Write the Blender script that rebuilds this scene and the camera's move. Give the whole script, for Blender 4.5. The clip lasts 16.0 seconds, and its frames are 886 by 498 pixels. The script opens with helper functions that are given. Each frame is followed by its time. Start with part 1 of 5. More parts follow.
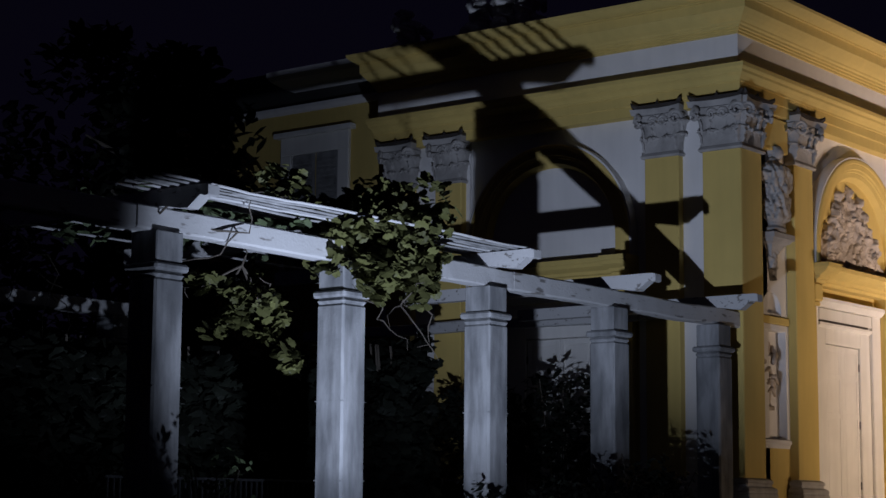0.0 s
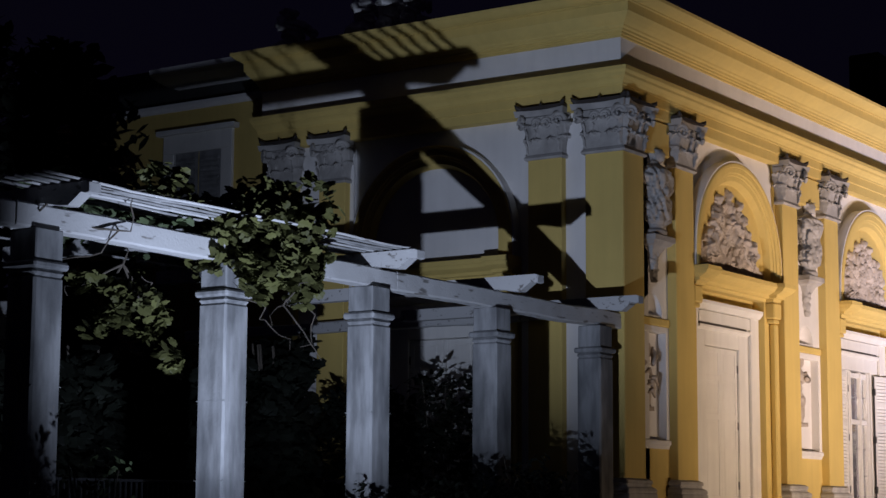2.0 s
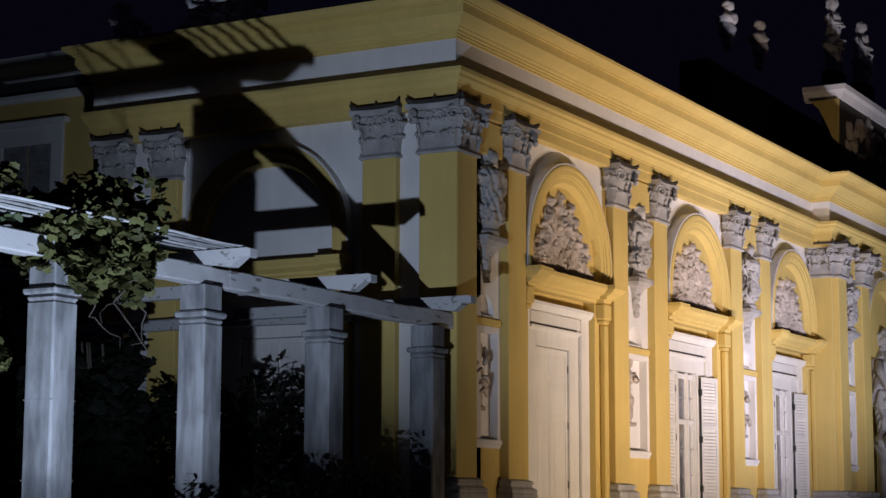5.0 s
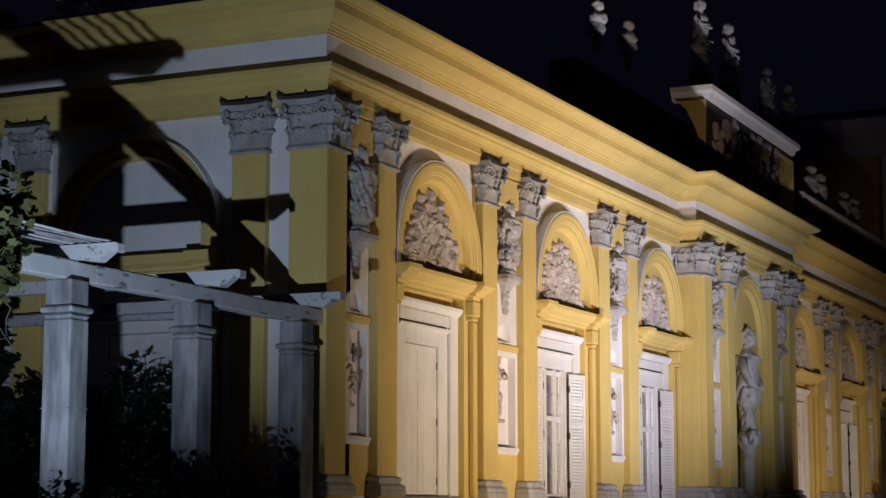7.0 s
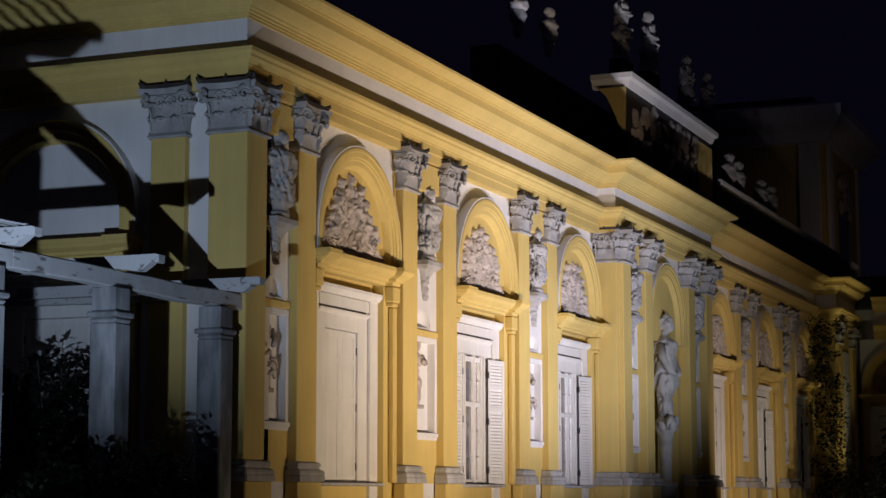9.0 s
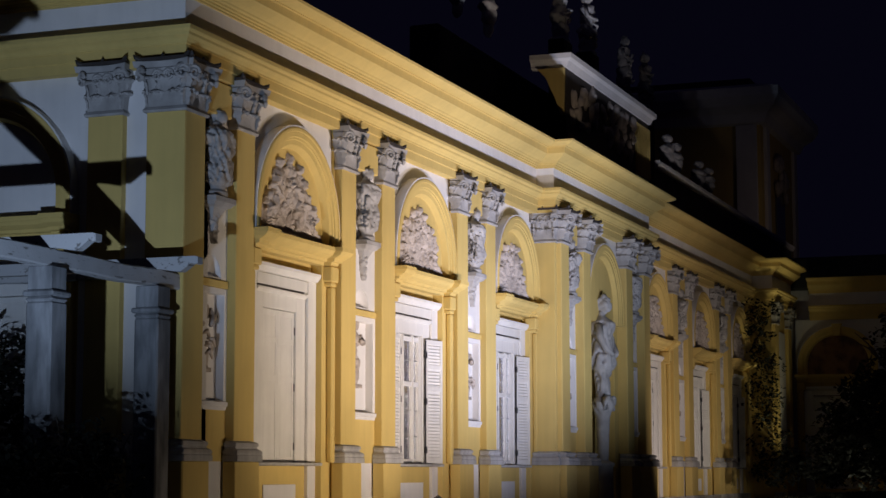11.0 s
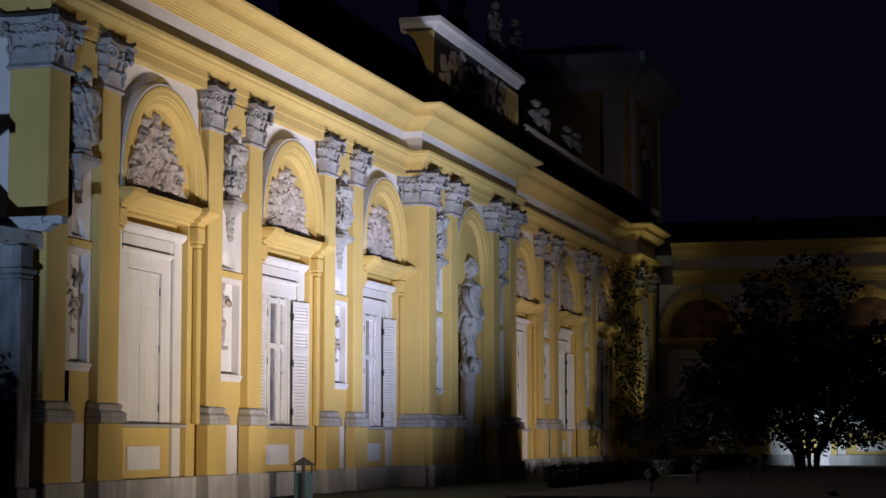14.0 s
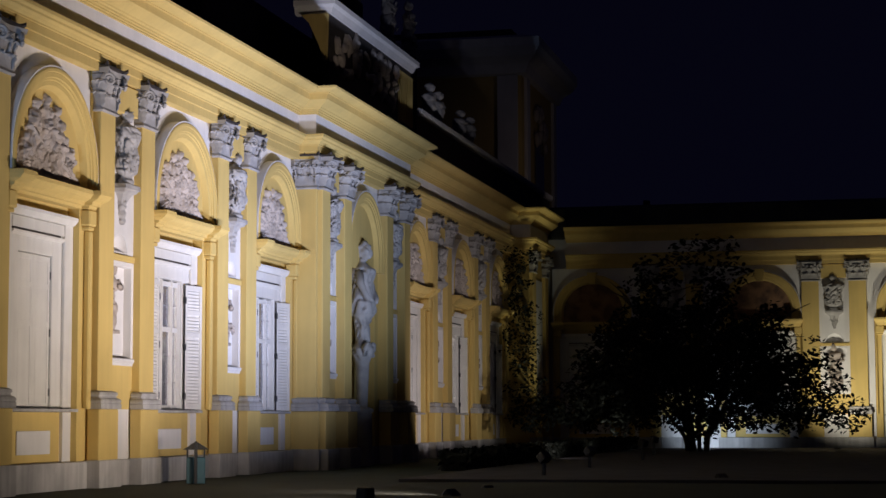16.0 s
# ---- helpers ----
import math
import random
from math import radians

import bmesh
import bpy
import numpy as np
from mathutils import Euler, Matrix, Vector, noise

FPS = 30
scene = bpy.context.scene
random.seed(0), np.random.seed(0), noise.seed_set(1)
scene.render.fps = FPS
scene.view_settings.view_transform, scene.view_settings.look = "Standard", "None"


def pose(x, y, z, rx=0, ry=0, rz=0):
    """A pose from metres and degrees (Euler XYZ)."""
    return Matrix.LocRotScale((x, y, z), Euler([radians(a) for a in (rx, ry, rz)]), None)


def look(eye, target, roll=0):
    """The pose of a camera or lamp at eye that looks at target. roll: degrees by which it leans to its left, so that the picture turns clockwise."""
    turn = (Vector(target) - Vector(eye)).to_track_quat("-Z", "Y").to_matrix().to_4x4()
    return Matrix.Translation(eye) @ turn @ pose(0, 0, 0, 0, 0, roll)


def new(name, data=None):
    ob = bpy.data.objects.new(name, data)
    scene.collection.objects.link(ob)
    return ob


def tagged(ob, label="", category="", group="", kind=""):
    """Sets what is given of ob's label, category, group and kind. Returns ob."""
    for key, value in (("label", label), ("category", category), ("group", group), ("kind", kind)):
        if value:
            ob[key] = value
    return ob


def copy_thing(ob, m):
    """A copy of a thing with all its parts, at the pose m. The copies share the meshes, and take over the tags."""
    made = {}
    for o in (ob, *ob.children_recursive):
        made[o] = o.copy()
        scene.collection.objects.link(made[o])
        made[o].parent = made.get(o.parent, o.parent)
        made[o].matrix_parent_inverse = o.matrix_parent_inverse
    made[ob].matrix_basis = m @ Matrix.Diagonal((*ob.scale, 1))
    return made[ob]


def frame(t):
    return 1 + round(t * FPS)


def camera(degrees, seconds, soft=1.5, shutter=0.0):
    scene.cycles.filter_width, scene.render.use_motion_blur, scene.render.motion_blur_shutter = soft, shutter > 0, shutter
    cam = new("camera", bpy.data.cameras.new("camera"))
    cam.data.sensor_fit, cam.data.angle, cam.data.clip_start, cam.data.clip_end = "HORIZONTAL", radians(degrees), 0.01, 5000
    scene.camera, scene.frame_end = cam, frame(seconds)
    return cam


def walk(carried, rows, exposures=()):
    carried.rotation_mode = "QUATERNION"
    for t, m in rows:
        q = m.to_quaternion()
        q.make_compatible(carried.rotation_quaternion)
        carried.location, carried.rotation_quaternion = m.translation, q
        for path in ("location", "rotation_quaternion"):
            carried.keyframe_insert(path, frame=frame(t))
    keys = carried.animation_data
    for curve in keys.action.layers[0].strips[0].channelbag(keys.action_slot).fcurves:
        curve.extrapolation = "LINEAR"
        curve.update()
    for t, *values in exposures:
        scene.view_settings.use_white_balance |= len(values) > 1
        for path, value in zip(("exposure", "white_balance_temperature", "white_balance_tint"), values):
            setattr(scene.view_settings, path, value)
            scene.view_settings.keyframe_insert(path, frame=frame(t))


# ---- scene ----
# The camera stands on the lawn and pans; x runs along the long front, y towards it.
EYE = 1.5
cam = camera(26.62, 16.0)
ROWS = [
    (0.0, -52.469, 7.968, 0.439),
    (0.5, -53.311, 7.983, 0.444),
    (1.0, -54.347, 8.000, 0.388),
    (1.5, -55.234, 7.995, 0.372),
    (2.0, -56.054, 7.998, 0.337),
    (2.5, -56.751, 7.997, 0.340),
    (3.0, -57.664, 7.997, 0.302),
    (3.5, -58.556, 8.000, 0.274),
    (6.0, -63.118, 7.974, 0.105),
    (6.5, -64.187, 7.945, 0.070),
    (7.0, -65.161, 7.901, -0.009),
    (7.5, -65.918, 7.835, -0.011),
    (8.0, -66.583, 7.717, -0.034),
    (10.5, -68.972, 7.021, -0.074),
    (11.0, -69.507, 6.845, -0.108),
    (11.5, -70.037, 6.671, -0.119),
    (12.0, -70.637, 6.463, -0.114),
    (12.5, -71.248, 6.255, -0.095),
    (13.0, -72.014, 6.041, -0.073),
    (13.5, -72.781, 5.860, -0.097),
    (14.0, -73.587, 5.692, -0.031),
    (14.5, -74.382, 5.543, -0.126),
    (15.0, -75.269, 5.413, -0.098),
    (15.5, -76.040, 5.305, -0.166),
    (16.0, -76.830, 5.192, -0.181),
]
# the film's white balance drifts from warm to cool as the front fills the view
TINTS = [(0.0, 0.0, 7000, 17), (3.5, 0.0, 6900, 17), (6.0, 0.0, 6800, 11), (8.0, 0.0, 6750, 10), (10.5, 0.0, 6300, 10), (12.5, 0.0, 5950, 11), (16.0, 0.0, 5650, 11)]
walk(cam, [(t, pose(0, 0, EYE, 90 + pitch, -roll, yaw)) for t, yaw, pitch, roll in ROWS], TINTS)
# ---- night sky, lamps ----
world = bpy.data.worlds.new("night")
scene.world = world
world.use_nodes = True
bg = world.node_tree.nodes["Background"]
bg.inputs[0].default_value = (0.0016, 0.0014, 0.0042, 1)
bg.inputs[1].default_value = 1.0


def spot(name, place, target, power, colour, angle, blend=0.5, size=0.12):
    data = bpy.data.lights.new(name, "SPOT")
    data.energy, data.color, data.spot_size, data.spot_blend, data.shadow_soft_size = power, colour, radians(angle), blend, size
    ob = new(name, data)
    ob.matrix_world = look(place, target)
    return ob


COOL = (0.61, 0.785, 1.1)
WARM = (1.0, 0.78, 0.56)
SOFT = (0.99, 0.852, 0.84)
NEUTRAL = (0.84, 0.867, 1.14)
FLOOD, FLOOD_AIM = (16.5, 12.55, 0.73), (29.5, 19.6, 11.6)
spot("pergola_flood", FLOOD, FLOOD_AIM, 3600, COOL, 120, 1.0, 0.06)
# garden uplights along the long front: place, target, power, colour, cone
# second is an added spill fill; last is added to light the attic
FRONT_LAMPS_AND_FILLS = [((36.6, 8.6, 0.15), (40.8, 17.0, 6.8), 2250, WARM, 108), ((33.6, 9.6, 0.15), (36.0, 17.0, 0.6), 300, WARM, 130), ((40.4, 8.6, 0.15), (45.2, 17.0, 12.2), 3650, SOFT, 114),
            ((47.4, 8.6, 0.75), (51.4, 17.0, 12.2), 4500, NEUTRAL, 112), ((55.0, 8.6, 0.75), (59.5, 16.5, 9.5), 1250, (0.8, 0.9, 1.1), 80),
            ((65.6, 8.4, 0.75), (70.2, 17.0, 4.6), 1900, (1.0, 0.82, 0.72), 82), ((74.0, 9.0, 0.75), (79.5, 17.0, 3.6), 800, (1.0, 0.84, 0.68), 66),
            ((86.2, 13.9, 0.25), (88.2, 16.2, 7.0), 380, (1.0, 0.9, 0.55), 56), ((83.2, 14.9, 0.2), (87.4, 16.2, 10.2), 900, (1.0, 0.88, 0.5), 34), ((46.0, 4.0, 0.2), (60.2, 18.3, 15.0), 2400, WARM, 14)]
for place, target, power, colour, cone in FRONT_LAMPS_AND_FILLS:
    spot("front_uplight_and_fill", place, target, power, colour, cone, 1.0, 0.15)
# last is a fill lamp, added to lift the tower
FAR_LAMPS_AND_FILL = [((87.6, 2.0, 0.2), (92.0, 1.2, 4.0), 1250, (1.0, 0.86, 0.6), 88), ((87.6, -4.0, 0.2), (92.0, -3.6, 5.0), 1700, (1.0, 0.86, 0.56), 84),
                ((88.4, 8.6, 0.2), (92.0, 8.0, 1.0), 520, (0.85, 0.93, 1.0), 84), ((98.0, 12.0, 12.9), (110.5, 20.5, 18.0), 100, (1.0, 0.75, 0.6), 60)]
for place, target, power, colour, cone in FAR_LAMPS_AND_FILL:
    spot("far_uplight_and_fill", place, target, power, colour, cone, 1.0, 0.2)


# ---- materials ----
def mat(name, base, rough=0.8, vary=0.12, scale=1.2, bump=0.15, fine=40.0, stain=None, streak=0.0, metallic=0.0, leaf=False, edge=(0.3, 0.62), stretch=None, run=(3.2, 3.2, 0.28)):
    m = bpy.data.materials.new(name)
    m.use_nodes = True
    nt = m.node_tree
    b = nt.nodes["Principled BSDF"]
    b.inputs["Roughness"].default_value, b.inputs["Metallic"].default_value = rough, metallic
    tc = nt.nodes.new("ShaderNodeTexCoord")
    geo = nt.nodes.new("ShaderNodeNewGeometry")
    n1 = nt.nodes.new("ShaderNodeTexNoise")
    n1.inputs["Scale"].default_value, n1.inputs["Detail"].default_value = scale, 6
    if stretch:
        ms = nt.nodes.new("ShaderNodeMapping")
        ms.inputs["Scale"].default_value = stretch
        nt.links.new(geo.outputs["Position"], ms.inputs["Vector"])
        nt.links.new(ms.outputs["Vector"], n1.inputs["Vector"])
    else:
        nt.links.new(geo.outputs["Position"], n1.inputs["Vector"])
    n2 = nt.nodes.new("ShaderNodeTexNoise")
    n2.inputs["Scale"].default_value, n2.inputs["Detail"].default_value = fine, 4
    nt.links.new(geo.outputs["Position"], n2.inputs["Vector"])
    ramp = nt.nodes.new("ShaderNodeValToRGB")
    dark = stain or tuple(c * (1 - vary * 2.2) for c in base)
    ramp.color_ramp.elements[0].position, ramp.color_ramp.elements[1].position = edge
    ramp.color_ramp.elements[0].color, ramp.color_ramp.elements[1].color = (*dark, 1), (*base, 1)
    nt.links.new(n1.outputs["Fac"], ramp.inputs["Fac"])
    colour = ramp.outputs["Color"]
    if streak:
        mp = nt.nodes.new("ShaderNodeMapping")
        mp.inputs["Scale"].default_value = run
        nt.links.new(geo.outputs["Position"], mp.inputs["Vector"])
        n3 = nt.nodes.new("ShaderNodeTexNoise")
        n3.inputs["Scale"].default_value, n3.inputs["Detail"].default_value = 1.6, 5
        nt.links.new(mp.outputs["Vector"], n3.inputs["Vector"])
        r3 = nt.nodes.new("ShaderNodeValToRGB")
        r3.color_ramp.elements[0].position, r3.color_ramp.elements[1].position = 0.36, 0.6
        r3.color_ramp.elements[0].color = (1 - streak, 1 - streak, 1 - streak, 1)
        nt.links.new(n3.outputs["Fac"], r3.inputs["Fac"])
        mx = nt.nodes.new("ShaderNodeMixRGB")
        mx.blend_type = "MULTIPLY"
        mx.inputs[0].default_value = 1
        nt.links.new(colour, mx.inputs[1])
        nt.links.new(r3.outputs["Color"], mx.inputs[2])
        colour = mx.outputs["Color"]
    if leaf:
        b.inputs["Specular IOR Level"].default_value = 0.15
        oi = nt.nodes.new("ShaderNodeNewGeometry")
        hsv = nt.nodes.new("ShaderNodeHueSaturation")
        mr = nt.nodes.new("ShaderNodeMapRange")
        mr.inputs["To Min"].default_value, mr.inputs["To Max"].default_value = 0.55, 1.5
        nt.links.new(oi.outputs["Random Per Island"], mr.inputs["Value"])
        nt.links.new(mr.outputs["Result"], hsv.inputs["Value"])
        nt.links.new(colour, hsv.inputs["Color"])
        colour = hsv.outputs["Color"]
    nt.links.new(colour, b.inputs["Base Color"])
    bp = nt.nodes.new("ShaderNodeBump")
    bp.inputs["Strength"].default_value, bp.inputs["Distance"].default_value = bump, 0.02
    nt.links.new(n2.outputs["Fac"], bp.inputs["Height"])
    nt.links.new(bp.outputs["Normal"], b.inputs["Normal"])
    return m


YELLOW = mat("ochre_lime_plaster", (0.68, 0.5, 0.158), 0.85, 0.05, 0.8, 0.12, 30, streak=0.05)
WHITE = mat("white_lime_plaster", (0.76, 0.74, 0.72), 0.85, 0.05, 0.9, 0.12, 30, streak=0.04)
TRIM = mat("white_painted_wood", (0.8, 0.78, 0.74), 0.5, 0.04, 1.5, 0.06, 60, streak=0.06)
STUCCO = mat("grey_sculpted_stucco", (0.43, 0.41, 0.39), 0.9, 0.14, 2.5, 0.4, 18)
RELIEF = mat("weathered_buff_stucco", (0.51, 0.44, 0.38), 0.9, 0.14, 3.0, 0.5, 16)
PLINTH = mat("grey_sandstone", (0.52, 0.505, 0.49), 0.9, 0.16, 1.0, 0.35, 22, streak=0.2)
CONCRETE = mat("weathered_pale_stone", (0.3, 0.305, 0.31), 0.92, 0.2, 2.0, 0.3, 26, stain=(0.15, 0.155, 0.16), streak=0.34, edge=(0.38, 0.6), stretch=(1, 1, 0.4), run=(4.5, 4.5, 0.7))
WOOD = mat("peeling_white_paint_on_wood", (0.45, 0.45, 0.45), 0.8, 0.15, 5.5, 0.35, 26, stain=(0.17, 0.16, 0.15), edge=(0.335, 0.4), stretch=(0.45, 1.6, 2.2))
OLDWOOD_AND_UNLIT = mat("weathered_wood_and_painted_shade", (0.3, 0.3, 0.3), 0.9, 0.2, 4.0, 0.4, 24)
IRON = mat("black_iron_and_gap_shade", (0.02, 0.02, 0.022), 0.5, 0.1, 3.0, 0.1, 40)
DARKGLASS = mat("dark_window_glass", (0.1, 0.1, 0.115), 0.2, 0.05, 1.0, 0.0, 10)
GLASS = mat("clear_window_glass", (0.9, 0.92, 0.95), 0.03, 0.0, 1.0, 0.0, 10)
GLASS.node_tree.nodes["Principled BSDF"].inputs["Transmission Weight"].default_value = 1.0
CURTAIN = mat("grey_linen_curtain", (0.2, 0.195, 0.19), 0.95, 0.12, 3.0, 0.3, 60)
ROOM_DARK = mat("painted_room_darkness", (0.07, 0.068, 0.075), 0.9, 0.2, 2.0, 0.2, 20)
FRESCO = mat("faded_red_brown_fresco", (0.3, 0.17, 0.09), 0.9, 0.25, 1.6, 0.1, 30, stain=(0.12, 0.07, 0.05), edge=(0.4, 0.6))
# roof colour, also painted on masonry that should look unlit
ROOF_AND_UNLIT = mat("copper_roof_and_painted_shade", (0.035, 0.035, 0.035), 0.8, 0.2, 0.8, 0.2, 12)
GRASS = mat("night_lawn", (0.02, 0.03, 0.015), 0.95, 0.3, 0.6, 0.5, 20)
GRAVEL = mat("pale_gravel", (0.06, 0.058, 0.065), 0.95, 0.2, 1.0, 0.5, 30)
BARK = mat("dark_bark", (0.09, 0.075, 0.06), 0.9, 0.2, 4.0, 0.5, 20)
VINELEAF = mat("vine_leaf", (0.07, 0.072, 0.026), 0.55, 0.2, 2.0, 0.1, 30, leaf=True)
DARKLEAF = mat("shrub_leaf", (0.06, 0.08, 0.04), 0.6, 0.2, 2.0, 0.1, 30, leaf=True)
# lead colour of the flashing, also painted on where only shade falls
LEAD_AND_UNLIT = mat("dark_lead_and_painted_shade", (0.05, 0.04, 0.035), 0.7, 0.2, 3.0, 0.2, 30)
# near-black leaf colour: the unlit look of night is painted in
UNLIT_LEAF = mat("leaf_with_painted_night", (0.009, 0.011, 0.008), 0.6, 0.2, 2.0, 0.1, 30, leaf=True)
BLUE = mat("teal_lantern_panel", (0.05, 0.12, 0.15), 0.5, 0.1, 3.0, 0.1, 30)


# ---- mesh helpers ----
def link(name, bm, material, parent=None, label="", smooth=False):
    me = bpy.data.meshes.new(name)
    bmesh.ops.recalc_face_normals(bm, faces=bm.faces)
    bm.to_mesh(me)
    bm.free()
    me.materials.append(material)
    if smooth:
        for p in me.polygons:
            p.use_smooth = True
    ob = new(name, me)
    if parent:
        ob.parent = parent
    if label:
        ob["label"] = label
    return ob


def part(name, bm, material, parent, label="", smooth=False):
    return link(name, bm, material, parent, label, smooth)


def share(name, me, parent, m):
    ob = new(name, me)
    ob.parent = parent
    ob.matrix_basis = m
    return ob


def empty(name, m=None, label="", category="", group="", kind=""):
    ob = new(name)
    if m:
        ob.matrix_basis = m
    return tagged(ob, label, category, group, kind)


def add_box(bm, x0, x1, y0, y1, z0, z1, bevel=0.0):
    vs = [bm.verts.new((x, y, z)) for z in (z0, z1) for y in (y0, y1) for x in (x0, x1)]
    fs = [bm.faces.new([vs[i] for i in f]) for f in ((0, 2, 3, 1), (4, 5, 7, 6), (0, 1, 5, 4), (2, 6, 7, 3), (0, 4, 6, 2), (1, 3, 7, 5))]
    if bevel:
        es = list({e for f in fs for e in f.edges})
        bmesh.ops.bevel(bm, geom=es, offset=bevel, segments=1, affect="EDGES", clamp_overlap=True)
    return fs


def box(x0, x1, y0, y1, z0, z1, bevel=0.012):
    bm = bmesh.new()
    add_box(bm, x0, x1, y0, y1, z0, z1, bevel)
    return bm


def sweep(path, profile, cap=True):
    """A moulding: path points (x, y, dx, dy), profile points (out, z); out moves along (dx, dy)."""
    bm = bmesh.new()
    rings = [[bm.verts.new((x + o * dx, y + o * dy, z)) for o, z in profile] for x, y, dx, dy in path]
    n = len(profile)
    for a, b in zip(rings, rings[1:]):
        for i in range(n):
            j = (i + 1) % n
            bm.faces.new((a[i], a[j], b[j], b[i]))
    if cap:
        bm.faces.new(rings[0])
        bm.faces.new(list(reversed(rings[-1])))
    return bm


def prism(outline, y0, y1):
    """A plate with the outline (x, z), between y0 and y1."""
    bm = bmesh.new()
    f = [bm.verts.new((x, y0, z)) for x, z in outline]
    g = [bm.verts.new((x, y1, z)) for x, z in outline]
    bm.faces.new(f)
    bm.faces.new(list(reversed(g)))
    n = len(f)
    for i in range(n):
        j = (i + 1) % n
        bm.faces.new((f[j], f[i], g[i], g[j]))
    return bm


def arch_line(cx, zs, r, foot, steps=28):
    pts = [(cx + r * math.cos(math.pi * i / steps), zs + r * math.sin(math.pi * i / steps)) for i in range(steps + 1)]
    return [(cx + r, foot)] + pts + [(cx - r, foot)]


def arch_band(cx, zs, r0, r1, y0, y1, foot):
    """An arched band with straight legs down to foot, radii r0 < r1, from y0 to y1."""
    pts, pin = arch_line(cx, zs, r1, foot), arch_line(cx, zs, r0, foot)
    bm = bmesh.new()
    v = [[bm.verts.new((p[0], y, p[1])) for p in ring] for ring in (pts, pin) for y in (y0, y1)]
    of, ob_, nf, nb = v[0], v[1], v[2], v[3]
    n = len(of) - 1
    for i in range(n):
        bm.faces.new((of[i], of[i + 1], nf[i + 1], nf[i]))
        bm.faces.new((ob_[i + 1], ob_[i], nb[i], nb[i + 1]))
        bm.faces.new((of[i + 1], of[i], ob_[i], ob_[i + 1]))
        bm.faces.new((nf[i], nf[i + 1], nb[i + 1], nb[i]))
    for k in (0, n):
        bm.faces.new((of[k], nf[k], nb[k], ob_[k]))
    return bm


def add_blob(bm, c, s, seed, rough=0.25, turn=None, sub=2, folds=0.0):
    """A lumpy ellipsoid at c with half sizes s; folds: depth of its drapery folds."""
    made = bmesh.ops.create_icosphere(bm, subdivisions=sub, radius=1.0)["verts"]
    e = Euler(turn or (0, 0, 0)).to_matrix()
    for v in made:
        p = v.co.copy()
        k = 1 + rough * noise.noise(p * 1.7 + Vector((seed * 3.1, seed * 1.7, seed))) + 0.5 * rough * noise.noise(p * 4.1 + Vector((seed, 5, 2)))
        if folds:
            k += folds * math.sin(7 * p.x + 3 * p.z + 4 * noise.noise(p * 1.3 + Vector((seed, 0, 0))))
        v.co = Vector(c) + e @ Vector((p.x * s[0] * k, p.y * s[1] * k, p.z * s[2] * k))


def add_tube(bm, pts, radii, n=6):
    rings = []
    for i, (p, r) in enumerate(zip(pts, radii)):
        a = Vector(pts[max(i - 1, 0)])
        b = Vector(pts[min(i + 1, len(pts) - 1)])
        d = (b - a).normalized() if (b - a).length > 1e-6 else Vector((0, 0, 1))
        q = d.to_track_quat("Z", "Y").to_matrix()
        rings.append([bm.verts.new(Vector(p) + q @ Vector((r * math.cos(2 * math.pi * k / n), r * math.sin(2 * math.pi * k / n), 0))) for k in range(n)])
    for a, b in zip(rings, rings[1:]):
        for k in range(n):
            bm.faces.new((a[k], a[(k + 1) % n], b[(k + 1) % n], b[k]))
    bm.faces.new(list(reversed(rings[0])))
    bm.faces.new(rings[-1])
# ---- setting: ground, walls, entablature ----
def setting(ob, label, category=""):
    return tagged(ob, label, category, kind="structure")


def ground_sheet():
    bm = bmesh.new()
    nx, ny = 60, 60
    rows = []
    for i in range(nx + 1):
        for j in range(ny + 1):
            u, v = i / nx * 2 - 1, j / ny * 2 - 1
            x, y = 50 + 900 * u * abs(u) ** 1.5, 5 + 900 * v * abs(v) ** 1.5
            rows.append(bm.verts.new((x, y, 0.04 * noise.noise(Vector((x * 0.2, y * 0.2, 0))) * (abs(u) < 0.5))))
    for i in range(nx):
        for j in range(ny):
            a = i * (ny + 1) + j
            bm.faces.new((rows[a], rows[a + ny + 1], rows[a + ny + 2], rows[a + 1]))
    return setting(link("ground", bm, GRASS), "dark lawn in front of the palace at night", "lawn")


ground_sheet()
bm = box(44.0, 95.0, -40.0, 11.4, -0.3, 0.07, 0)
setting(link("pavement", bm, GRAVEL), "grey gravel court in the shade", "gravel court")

WALL = 17.18     # plane of the long front's wall; pilasters stand 0.18 proud
LEFT = 31.58     # plane of the short side's wall
FAR = 92.2      # plane of the far cross wing's wall
STEP = 0.55      # projection of the middle pavilion
BASE, TOP = 1.75, 9.37


def arch_sweep(cx, zs, r, profile, foot):
    """A moulding round an arch with straight legs: profile points (radius, y), closed."""
    bm = bmesh.new()
    rings = []
    for rr, y in profile:
        rings.append([bm.verts.new((x, y, z)) for x, z in arch_line(cx, zs, r + rr, foot, 36)])
    n = len(rings[0])
    for a, b in zip(rings, rings[1:] + rings[:1]):
        for i in range(n - 1):
            bm.faces.new((a[i], a[i + 1], b[i + 1], b[i]))
    bm.faces.new([q[0] for q in rings])
    bm.faces.new([q[-1] for q in reversed(rings)])
    return bm


